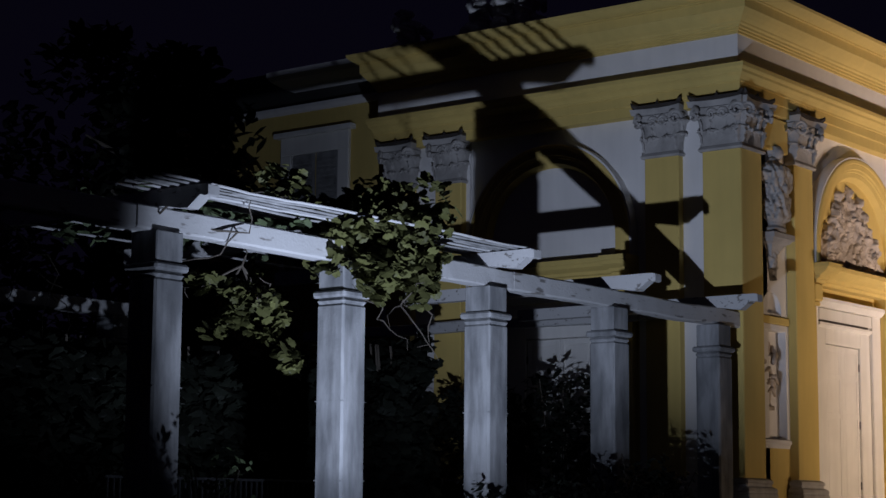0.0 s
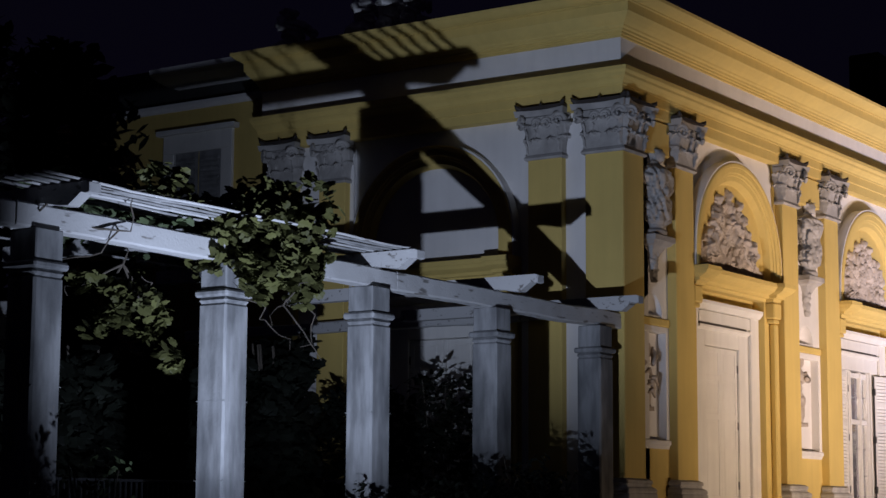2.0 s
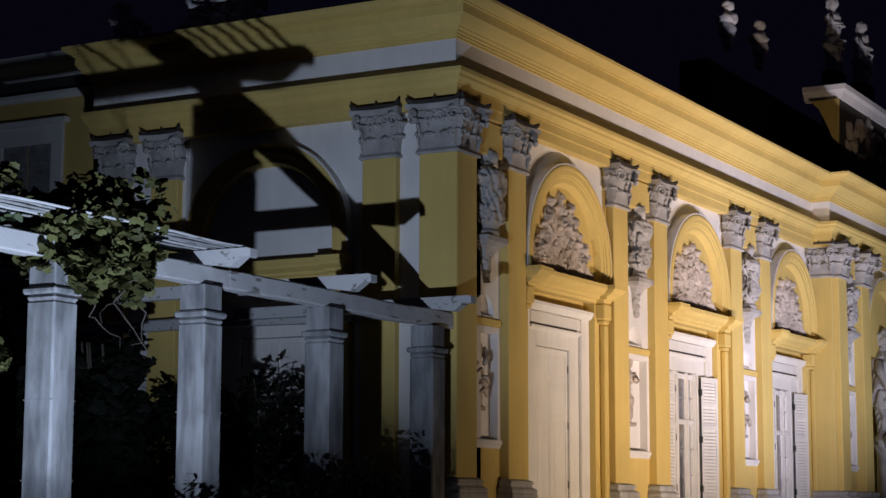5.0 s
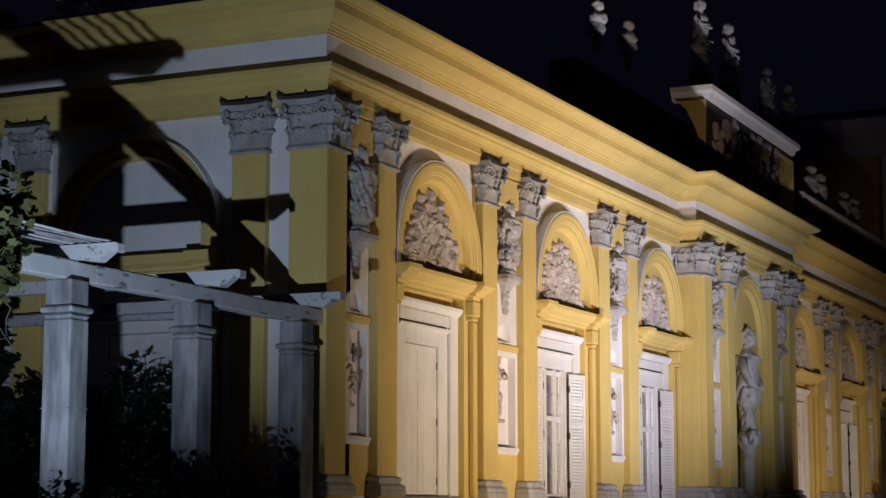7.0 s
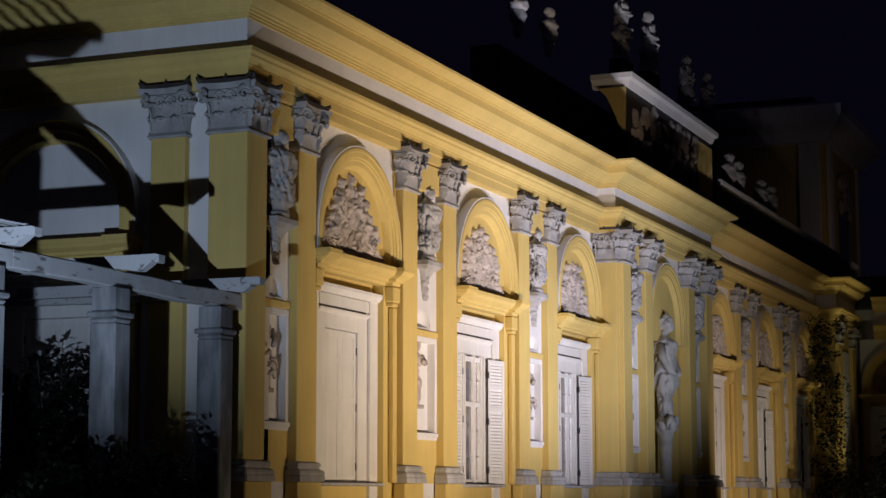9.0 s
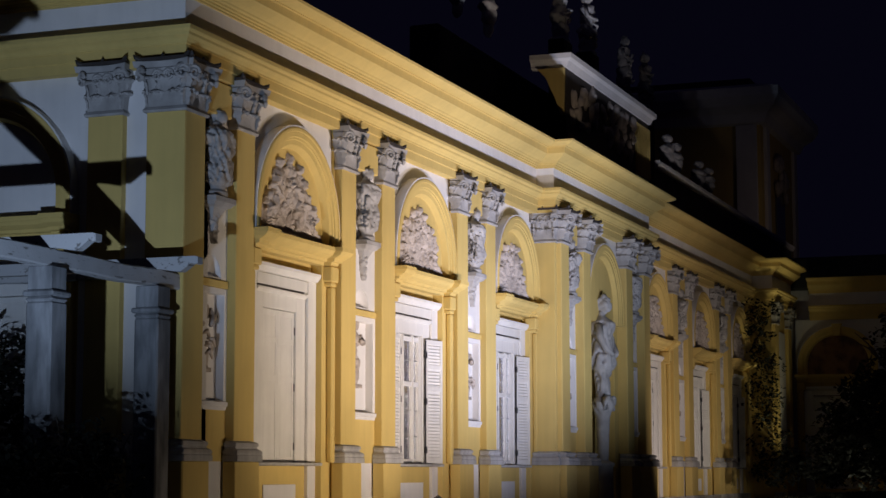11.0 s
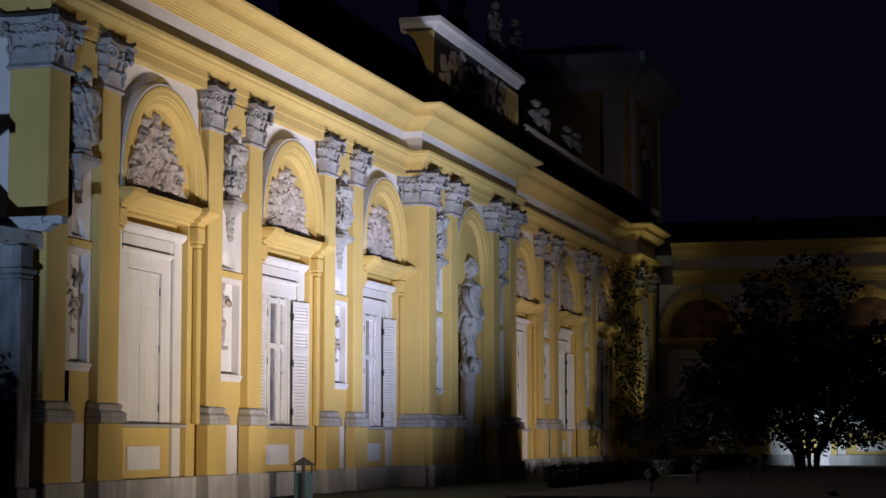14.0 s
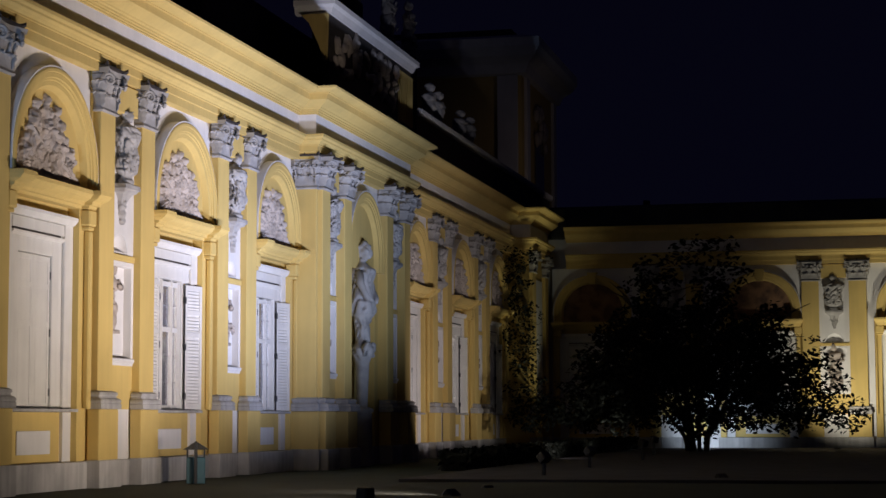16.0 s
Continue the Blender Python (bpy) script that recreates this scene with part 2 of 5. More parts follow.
def bay_wall(parent, c, w, tympanum=None, niche=False, keystone=False):
    """One arched bay between two pilasters, centre c, in the parent's frame: x along the wall, y inwards."""
    r, zs, foot, h = w / 2 - 0.11, 9.0 - (w / 2 - 0.11), 6.44, 0.75
    left, right = c - w / 2, c + w / 2
    poly = [(right, foot), (right, TOP), (left, TOP), (left, foot)] + list(reversed(arch_line(c, zs, r - 0.2, foot)))
    part("spandrel", prism(poly, 0.07, h), WHITE, parent, "white plaster spandrel round the arch")
    prof = [(0.0, 0.15), (0.0, -0.2), (-0.03, -0.215), (-0.09, -0.215), (-0.1, -0.19), (-0.21, -0.18), (-0.22, -0.15), (-0.27, -0.14), (-0.28, -0.115), (-0.38, -0.1), (-0.41, -0.04), (-0.46, 0.06), (-0.46, 0.15)]
    part("archivolt", arch_sweep(c, zs, r, prof, foot), YELLOW, parent, "yellow moulded archivolt")
    part("extrados", arch_band(c, zs, r + 0.002, r + 0.04, -0.19, 0.15, foot), WHITE, parent, "white outer edge of the arch")
    part("tympanum", prism(arch_line(c, zs, r - 0.4, foot), 0.05, h), tympanum or YELLOW, parent, "plain plaster tympanum" if not tympanum else "")
    if keystone:
        part("keystone", prism([(c - 0.16, 8.52), (c + 0.16, 8.52), (c + 0.24, 9.12), (c - 0.24, 9.12)], -0.3, 0.1), YELLOW, parent, "yellow keystone")
    for s in (-1, 1):
        a, b = sorted((c + s * 1.72, c + s * w / 2))
        part("jamb", box(a, b, 0.06, h, 0.6, foot, 0.01), YELLOW, parent)
        if niche:
            continue
        a, b = sorted((c + s * 1.95, c + s * (w / 2 - 0.08)))
        part("jamb_strip", box(a, b, -0.09, 0.055, BASE, 5.7, 0.03), YELLOW, parent)
        a, b = sorted((c + s * (w / 2 - 0.44), c + s * (w / 2 - 0.06)))
        part("console", box(a, b, -0.16, 0.2, 5.8, 6.16, 0.03), YELLOW, parent)
        part("console_foot", box(a + 0.05, b - 0.05, -0.12, 0.2, 5.705, 5.795, 0.02), YELLOW, parent)
    part("plinth_foot", box(left - 0.05, right + 0.05, -0.04, h, -0.2, 0.597, 0.02), PLINTH, parent)
    if niche:
        part("niche_back", box(c - 1.72, c + 1.72, 0.42, h, 0.6, foot, 0), YELLOW, parent)
        return
    # moulded cornice over the opening, breaking forward over its two consoles
    x0, x1, ya, yb = left + 0.04, right - 0.04, -0.1, 0.08
    prof = [(-0.15, 6.17), (0.06, 6.17), (0.08, 6.23), (0.15, 6.25), (0.17, 6.31), (0.24, 6.34), (0.32, 6.38), (0.37, 6.44), (0.4, 6.46), (0.4, 6.55), (-0.15, 6.59)]
    k = 0.46
    path = [(x0 + 0.1, ya + 0.3, -0.35, 0), (x0 + 0.1, ya, -0.35, -1), (x0 + k, ya, 0.35, -1), (x0 + k, yb, 0.35, -1), (x1 - k, yb, -0.35, -1), (x1 - k, ya, -0.35, -1), (x1 - 0.1, ya, 0.35, -1), (x1 - 0.1, ya + 0.3, 0.35, 0)]
    part("cornice", sweep(path, prof), YELLOW, parent, "yellow moulded cornice over the opening")
    part("frieze", box(x0 + 0.25, x1 - 0.25, 0.33, h, 5.92, 6.44, 0.0), YELLOW, parent)
    # white surround, set back behind the jambs
    for s in (-1, 1):
        a, b = sorted((c + s * 0.84, c + s * 1.72))
        part("surround", box(a, b, 0.28, h, BASE, 5.9, 0.015), TRIM, parent)
        a, b = sorted((c + s * 1.3, c + s * 1.72))
        part("surround", box(a, b, 0.2, 0.276, BASE, 5.9, 0.012), TRIM, parent)
        a, b = sorted((c + s * 1.3, c + s * 1.72))
        part("plinth_strip", box(a, b, 0.2, h, 0.6, BASE - 0.075, 0.008), WHITE, parent, "white plinth strip")
    part("surround_head", box(c - 0.84, c + 0.84, 0.28, h, 5.04, 5.9, 0.01), TRIM, parent)
    hp = [(0, 5.36), (0.03, 5.37), (0.1, 5.42), (0.1, 5.455), (0, 5.46)]
    part("head_moulding", sweep([(c - 1.26, 0.277, 0, -1), (c + 1.26, 0.277, 0, -1)], hp), TRIM, parent)
    # thin dark strip just above the lower moulding
    part("head_strip", box(c - 1.26, c + 1.05, 0.185, 0.277, 5.462, 5.5, 0.006), LEAD_AND_UNLIT, parent, "thin dark strip over the head moulding")
    part("head_panel", box(c - 1.26, c + 1.26, 0.2, 0.277, 5.51, 5.755, 0.012), TRIM, parent)
    hp = [(0, 5.76), (0.06, 5.78), (0.13, 5.88), (0.13, 5.95), (0, 5.98)]
    part("head_moulding", sweep([(c - 1.64, 0.196, -0.3, -1), (c + 1.64, 0.196, 0.3, -1)], hp), TRIM, parent)
    part("door_sill", box(c - 1.67, c + 1.67, 0.0, h, BASE - 0.07, BASE - 0.003, 0.01), PLINTH, parent)
    # plinth under the opening
    part("plinth_field", box(c - 1.3, c + 1.3, 0.28, h, 0.6, BASE - 0.075, 0.0), YELLOW, parent)
    part("plinth_panel", box(c - 0.8, c + 0.8, 0.25, 0.277, 0.78, 1.28, 0.008), WHITE, parent, "white sunk plinth panel")


def shutter_leaf(name, w, h, louvred, m):
    """A shutter leaf with frame, panels or slats; hinge at x 0, closed along +x, face at y 0."""
    leaf = empty(name, m)
    t = 0.045
    for a, b in ((0, 0.1), (w - 0.1, w)):
        part("stile", box(a, b, 0, t, 0, h, 0.006), TRIM, leaf)
    cuts = (0, h * 0.6, h * 0.78, h) if louvred else (0, h * 0.55, h * 0.8, h)
    for z in cuts:
        z0 = min(max(z - 0.06, 0), h - 0.12)
        part("rail", box(0.1, w - 0.1, 0.002, t - 0.002, z0, z0 + 0.12, 0.006), TRIM, leaf)
    if louvred:
        n = 0
        bm0 = bmesh.new()
        add_box(bm0, 0.1, w - 0.1, -0.03, 0.03, -0.006, 0.006)
        me = bpy.data.meshes.new("slat")
        bm0.to_mesh(me)
        bm0.free()
        me.materials.append(TRIM)
        z = 0.16
        while z < h - 0.14:
            if all(abs(z - c) > 0.09 for c in cuts):
                share("slat", me, leaf, pose(0, t / 2, z, 40))
            z += 0.085
        part("backing", box(0.1, w - 0.1, t - 0.012, t - 0.006, 0.1, h - 0.1, 0), TRIM, leaf)
    else:
        for z0, z1 in zip(cuts, cuts[1:]):
            part("panel", box(0.1, w - 0.1, 0.014, t - 0.01, z0 + 0.055, z1 - 0.055, 0.004), TRIM, leaf)
            part("panel", box(0.16, w - 0.16, 0.006, 0.015, z0 + 0.13, z1 - 0.13, 0.006), TRIM, leaf)
    # black strip paints in the shaded gap along the hinge edge
    part("hinge_gap_strip", box(-0.03, -0.006, 0.0, 0.03, 0.02, h - 0.02, 0.004), IRON, leaf, "thin black strip imitating the hinge gap's shade")
    for z in (0.35, h * 0.5, h - 0.4):
        part("hinge", box(-0.04, 0.02, -0.018, t + 0.005, z - 0.085, z + 0.085, 0.008), IRON, leaf, "black iron hinge")
    return leaf


def casement(name, w, h, m):
    """A two-leaf glazed window with transom and glazing bars, centred on x 0, standing on z 0."""
    win = empty(name, m)
    for a, b in ((-w / 2, -w / 2 + 0.12), (-0.42, -0.32), (0.26, 0.36), (w / 2 - 0.12, w / 2)):
        part("window_frame", box(a, b, 0, 0.09, 0, h, 0.01), TRIM, win)
        part("window_frame", box(a + 0.03, b - 0.03, -0.03, -0.003, 0.02, h - 0.02, 0.008), TRIM, win)
    bm = box(-w / 2 + 0.12, -0.42, 0.03, 0.06, 0, h, 0)
    part("inner_shutter", bm, TRIM, win, "folded white inner shutter")
    for a, b in ((-0.32, 0.26), (0.36, w / 2 - 0.12)):
        for z in (0.0, h * 0.6, h - 0.16):
            part("window_frame", box(a, b, 0.004, 0.086, z, z + 0.12, 0.008), TRIM, win)
        for z in (h * 0.21, h * 0.41, h * 0.8):
            part("glazing_bar", box(a, b, 0.03, 0.05, z, z + 0.02, 0.003), OLDWOOD_AND_UNLIT, win)
        for z0, z1 in ((0.12, h * 0.6), (h * 0.6 + 0.12, h - 0.16)):
            pane = part("pane", box(a, b, 0.055, 0.062, z0, z1, 0), GLASS, win, "dark glass pane")
            pane.visible_shadow = False
    # dark board behind the glass stands in for the unlit room
    part("room_dark_board", box(-0.36, 0.3, 0.075, 0.085, 0.02, h - 0.02, 0), ROOM_DARK, win)
    bm = bmesh.new()
    n = 24
    rows = [[bm.verts.new((0.33 + (w / 2 - 0.4) * i / n, 0.1 + 0.014 * math.sin(i * 1.3) + y, z)) for i in range(n + 1)] for y, z in ((0.0, 0.02), (0.0, h - 0.02), (0.02, h - 0.02), (0.02, 0.02))]
    for a, b in zip(rows, rows[1:] + rows[:1]):
        for i in range(n):
            bm.faces.new((a[i], a[i + 1], b[i + 1], b[i]))
    part("curtain", bm, CURTAIN, win, "grey drawn curtain")
    return win


# ---- pilaster with base and leafy capital ----
def leaf_mesh(w, h, curl):
    """An acanthus leaf: a lobed strip that leans out and curls over at its tip."""
    bm = bmesh.new()
    n, cols = 8, 4
    grid = []
    for i in range(n + 1):
        u = i / n
        width = w * (0.75 + 0.35 * math.sin(u * math.pi) + 0.1 * math.sin(u * 21)) * (1 - 0.55 * max(0, u - 0.7) / 0.3)
        z = h * math.sin(min(u, 0.86) / 0.86 * math.pi / 2) - (0.55 * h * max(0, u - 0.8))
        y = -curl * (u ** 2.2)
        row = []
        for k in range(-cols // 2, cols // 2 + 1):
            s = k / (cols / 2)
            row.append(bm.verts.new((s * width / 2, y + 0.035 * abs(s) - 0.012 * (k % 2), z - 0.05 * abs(s) * u)))
        grid.append(row)
    for a, b in zip(grid, grid[1:]):
        for k in range(cols):
            bm.faces.new((a[k], a[k + 1], b[k + 1], b[k]))
    ex = bmesh.ops.extrude_face_region(bm, geom=bm.faces[:])
    bmesh.ops.translate(bm, verts=[v for v in ex["geom"] if isinstance(v, bmesh.types.BMVert)], vec=(0, 0.045, 0))
    bmesh.ops.recalc_face_normals(bm, faces=bm.faces)
    me = bpy.data.meshes.new("acanthus_leaf")
    bm.to_mesh(me)
    bm.free()
    me.materials.append(STUCCO)
    return me


def volute_mesh():
    bm = bmesh.new()
    pts, rad = [], []
    for i in range(26):
        a = i / 25 * 3.4 * math.pi
        r = 0.15 * (1 - i / 25 * 0.8)
        pts.append((r * math.cos(a), -0.02 * i / 25, r * math.sin(a)))
        rad.append(0.05 * (1 - 0.5 * i / 25))
    add_tube(bm, pts, rad, 6)
    bmesh.ops.recalc_face_normals(bm, faces=bm.faces)
    me = bpy.data.meshes.new("volute")
    bm.to_mesh(me)
    bm.free()
    me.materials.append(STUCCO)
    return me


LEAF_LOW, LEAF_HIGH, VOLUTE = leaf_mesh(0.36, 0.36, 0.13), leaf_mesh(0.32, 0.4, 0.2), volute_mesh()
P_D = 0.18


def ring_sweep(w, d, prof):
    """A moulding round the front and two sides of a pilaster of width w that stands d proud."""
    return sweep([(-w / 2, 0.0, -1, 0), (-w / 2, -d, -1, -1), (w / 2, -d, 1, -1), (w / 2, 0.0, 1, 0)], prof)


def pilaster(w=0.82, d=P_D, shaft_mat=None):
    p = empty("pilaster", None, "yellow plaster pilaster with grey leafy capital", "pilaster", "pilasters of the palace")
    part("shaft", box(-w / 2, w / 2, -d, 0.16, 2.15, 8.5, 0.015), shaft_mat or YELLOW, p)
    base = part("base", ring_sweep(w, d, [(0, 1.75), (0.16, 1.75), (0.16, 1.86), (0.14, 1.88), (0.16, 1.92), (0.14, 1.97), (0.08, 2.0), (0.07, 2.04), (0.1, 2.07), (0.09, 2.12), (0.03, 2.15), (0.0, 2.15)]), PLINTH, p, "grey stone moulded base")
    part("core", box(-w / 2 - 0.001, w / 2 + 0.001, -d + 0.002, 0, 1.76, 2.16, 0), PLINTH, base)
    part("pedestal", box(-w / 2 - 0.13, w / 2 + 0.13, -d - 0.1, 0, 0.6, 1.745, 0.015), YELLOW, p)
    part("foot", box(-w / 2 - 0.2, w / 2 + 0.2, -d - 0.17, 0, -0.2, 0.62, 0.02), PLINTH, p, "grey stone foot")
    cap = part("capital", ring_sweep(w, d, [(0, 8.44), (0.045, 8.44), (0.065, 8.48), (0.035, 8.53), (0.01, 8.56), (0.01, 8.85), (0.05, 9.1), (0.14, 9.28), (0.0, 9.3)]), STUCCO, p, "grey stucco capital with acanthus leaves")
    part("bell", box(-w / 2 - 0.02, w / 2 + 0.02, -d - 0.02, 0.16, 8.5, 9.36, 0), STUCCO, cap)
    ab = []
    for i in range(11):
        u = i / 10 * 2 - 1
        ab.append((u * (w / 2 + 0.17), -d - 0.1 - 0.13 * u * u))
    outline = ab + [(w / 2 + 0.12, 0.0), (-w / 2 - 0.12, 0.0)]
    bm = bmesh.new()
    lo = [bm.verts.new((x, y, 9.3)) for x, y in outline]
    hi = [bm.verts.new((x * 1.04, y * 1.08, 9.42)) for x, y in outline]
    bm.faces.new(lo)
    bm.faces.new(list(reversed(hi)))
    for i in range(len(lo)):
        j = (i + 1) % len(lo)
        bm.faces.new((lo[i], lo[j], hi[j], hi[i]))
    part("abacus", bm, STUCCO, cap)
    bm = bmesh.new()
    # the pointed tips imitate shadow horns thrown up by the abacus
    for x, y in ((-w / 2 - 0.12, -d - 0.17), (0.0, -d - 0.12), (w / 2 + 0.12, -d - 0.17)):
        add_tube(bm, [(x * 0.8, y + 0.08, 9.44), (x * 0.95, y + 0.02, 9.47), (x * 1.08, y - 0.03, 9.51), (x * 1.14, y - 0.04, 9.56)], [0.05, 0.06, 0.045, 0.012], 6)
    add_box(bm, -w / 2 - 0.16, w / 2 + 0.16, -d - 0.19, 0, 9.425, 9.49)
    part("flashing", bm, LEAD_AND_UNLIT, cap, "dark lead flashing with tips imitating shadow horns")
    for k in (-1, 1):
        share("acanthus_leaf", LEAF_LOW, cap, pose(k * w * 0.25, -d - 0.02, 8.52, 0, 0, 0))
    for k in (-1, 0, 1):
        share("acanthus_leaf", LEAF_HIGH, cap, pose(k * w * 0.42, -d - 0.03, 8.76, 0, 0, k * 24))
    for s in (-1, 1):
        share("acanthus_leaf", LEAF_LOW, cap, pose(s * (w / 2 + 0.03), -d / 2, 8.56, 0, 0, s * 90))
        share("acanthus_leaf", LEAF_HIGH, cap, pose(s * (w / 2 + 0.05), -d / 2 - 0.05, 8.78, 0, 0, s * 75))
        share("volute", VOLUTE, cap, Matrix.Translation((s * (w / 2 + 0.04), -d - 0.19, 9.16)) @ Matrix.Diagonal((s, 1, 1, 1)) @ pose(0, 0, 0, 0, 0, 35))
        share("volute", VOLUTE, cap, Matrix.Translation((s * 0.13, -d - 0.13, 9.14)) @ Matrix.Diagonal((-0.75 * s, 0.75, 0.75, 1)))
    return p


FIRST = pilaster()


def place_pilaster(m, used=[]):
    if not used:
        used.append(1)
        FIRST.matrix_basis = m
        return FIRST
    return copy_thing(FIRST, m)


# ---- sculpture: each figure is one plain mesh ----
def add_body(bm, seed, h, w, d):
    """A draped half-figure: head, shoulders, bent arms, waist and flaring drapery."""
    rng = random.Random(seed)
    lean = rng.choice((-1, 1))
    add_blob(bm, (0.1 * lean * w, -0.16 * d, 0.87 * h), (0.11 * w, 0.2 * d, 0.07 * h), seed, 0.15, None, 2)
    add_blob(bm, (0.1 * lean * w, 0.0, 0.87 * h), (0.17 * w, 0.24 * d, 0.09 * h), seed + 5, 0.5, None, 3, 0.1)
    add_blob(bm, (0.04 * lean * w, 0, 0.8 * h), (0.09 * w, 0.2 * d, 0.06 * h), seed + 6, 0.2, None, 1)
    add_blob(bm, (0, 0, 0.69 * h), (0.4 * w, 0.36 * d, 0.1 * h), seed + 1, 0.3, (0, 0.2 * lean, 0), 3, 0.08)
    add_blob(bm, (-0.04 * lean * w, 0.02, 0.54 * h), (0.27 * w, 0.34 * d, 0.14 * h), seed + 2, 0.3, (0, -0.25 * lean, 0), 3, 0.1)
    add_blob(bm, (0.05 * lean * w, 0.02, 0.33 * h), (0.36 * w, 0.42 * d, 0.14 * h), seed + 3, 0.35, (0, 0.35 * lean, 0), 3, 0.16)
    add_blob(bm, (-0.06 * lean * w, 0.02, 0.15 * h), (0.34 * w, 0.4 * d, 0.16 * h), seed + 4, 0.35, (0, 0.2 * lean, 0), 3, 0.18)
    for s in (-1, 1):
        sh = Vector((s * 0.36 * w, -0.05 * d, 0.72 * h))
        el = Vector((s * 0.5 * w, -0.2 * d, (0.54 + 0.1 * rng.random()) * h))
        ha = Vector((s * rng.uniform(0.0, 0.25) * w, -0.5 * d, (0.5 + 0.16 * rng.random()) * h))
        add_tube(bm, [sh, el, ha], [0.1 * w, 0.085 * w, 0.055 * w], 8)
    for k in range(5):
        x = rng.uniform(-0.4, 0.4) * w
        a, z = rng.uniform(-0.5, 0.5), rng.uniform(0.2, 0.6) * h
        add_tube(bm, [(x - 0.2 * w, -0.32 * d, z + a * 0.2 * w), (x, -0.5 * d, z), (x + 0.25 * w, -0.3 * d, z - 0.15 * w)], [0.03 * w, 0.055 * w, 0.03 * w], 6)


def figure(name, seed, h, w, d, m, material=STUCCO, label="", category="sculpture", group="", bust=False):
    """A weathered stone figure, or a bust that tapers to its foot, standing on z 0, facing -y."""
    bm = bmesh.new()
    if bust:
        add_blob(bm, (0, -0.1 * d, 0.88 * h), (0.17 * w, 0.26 * d, 0.11 * h), seed, 0.2)
        add_blob(bm, (0, -0.02 * d, 0.93 * h), (0.2 * w, 0.26 * d, 0.08 * h), seed + 1, 0.4)
        add_blob(bm, (0, 0, 0.63 * h), (0.46 * w, 0.4 * d, 0.13 * h), seed + 2, 0.3, None, 3, 0.1)
        add_blob(bm, (0, 0, 0.42 * h), (0.32 * w, 0.36 * d, 0.2 * h), seed + 3, 0.3, None, 3, 0.1)
        add_blob(bm, (0, 0, 0.18 * h), (0.17 * w, 0.26 * d, 0.18 * h), seed + 4, 0.2)
    else:
        add_body(bm, seed, h, w, d)
        add_box(bm, -0.34 * w, 0.34 * w, -0.36 * d, 0.36 * d, 0, 0.05 * h)
    ob = link(name, bm, material, smooth=True)
    ob.matrix_basis = m
    return tagged(ob, label, category, group)


def bust_term(name, seed, h, w, d, m, material, label, group):
    """A cloaked half-figure without arms: socle, mantle with slanting folds, shoulders, neck and head, facing -y."""
    rng = random.Random(seed)
    lean, n, rows = rng.choice((-1, 1)), 64, 80
    outline = ((0.0, 0.3), (0.05, 0.31), (0.08, 0.22), (0.12, 0.24), (0.16, 0.36), (0.3, 0.41), (0.45, 0.38), (0.58, 0.43), (0.68, 0.5), (0.74, 0.46), (0.79, 0.28), (0.82, 0.15), (0.85, 0.13), (0.87, 0.05))
    zs, ws = [q[0] for q in outline], [q[1] for q in outline]
    bm = bmesh.new()
    rings = []
    for j in range(rows + 1):
        z = 0.87 * j / rows
        half = float(np.interp(z, zs, ws))
        cloth = min(1.0, max(0.0, (z - 0.11) / 0.06)) * min(1.0, max(0.0, (0.8 - z) / 0.06))
        ring = []
        for i in range(n):
            a = 2 * math.pi * i / n
            sway = noise.noise(Vector((math.cos(a) * 1.6, z * 5, seed)))
            line = noise.noise(Vector((math.cos(a) * 1.9 + lean * 4 * z, math.sin(a) * 1.9, z * 5 + seed)))
            line2 = noise.noise(Vector((math.cos(a) * 4 + lean * 7 * z, math.sin(a) * 4, z * 7 + seed)))
            k = 1 + cloth * (0.22 * sway - 0.4 * math.exp(-(line / 0.09) ** 2) - 0.16 * math.exp(-(line2 / 0.12) ** 2) + 0.1)
            ring.append(bm.verts.new((half * w * math.cos(a) * k + 0.05 * w * lean * math.sin(z * 5), 0.75 * half * d * 1.5 * math.sin(a) * k, z * h)))
        rings.append(ring)
    for a, b in zip(rings, rings[1:]):
        for i in range(n):
            bm.faces.new((a[i], a[(i + 1) % n], b[(i + 1) % n], b[i]))
    bm.faces.new(rings[0])
    bm.faces.new(rings[-1])
    hx = 0.06 * w * lean
    add_blob(bm, (hx, -0.06 * d, 0.92 * h), (0.14 * w, 0.24 * d, 0.085 * h), seed, 0.2, (0.15, 0.1 * lean, 0), 3)
    add_blob(bm, (hx, 0.05 * d, 0.945 * h), (0.18 * w, 0.27 * d, 0.075 * h), seed + 1, 0.5, None, 3, 0.12)
    ob = link(name, bm, material, smooth=True)
    ob.matrix_basis = m
    return tagged(ob, label, "sculpture", group)


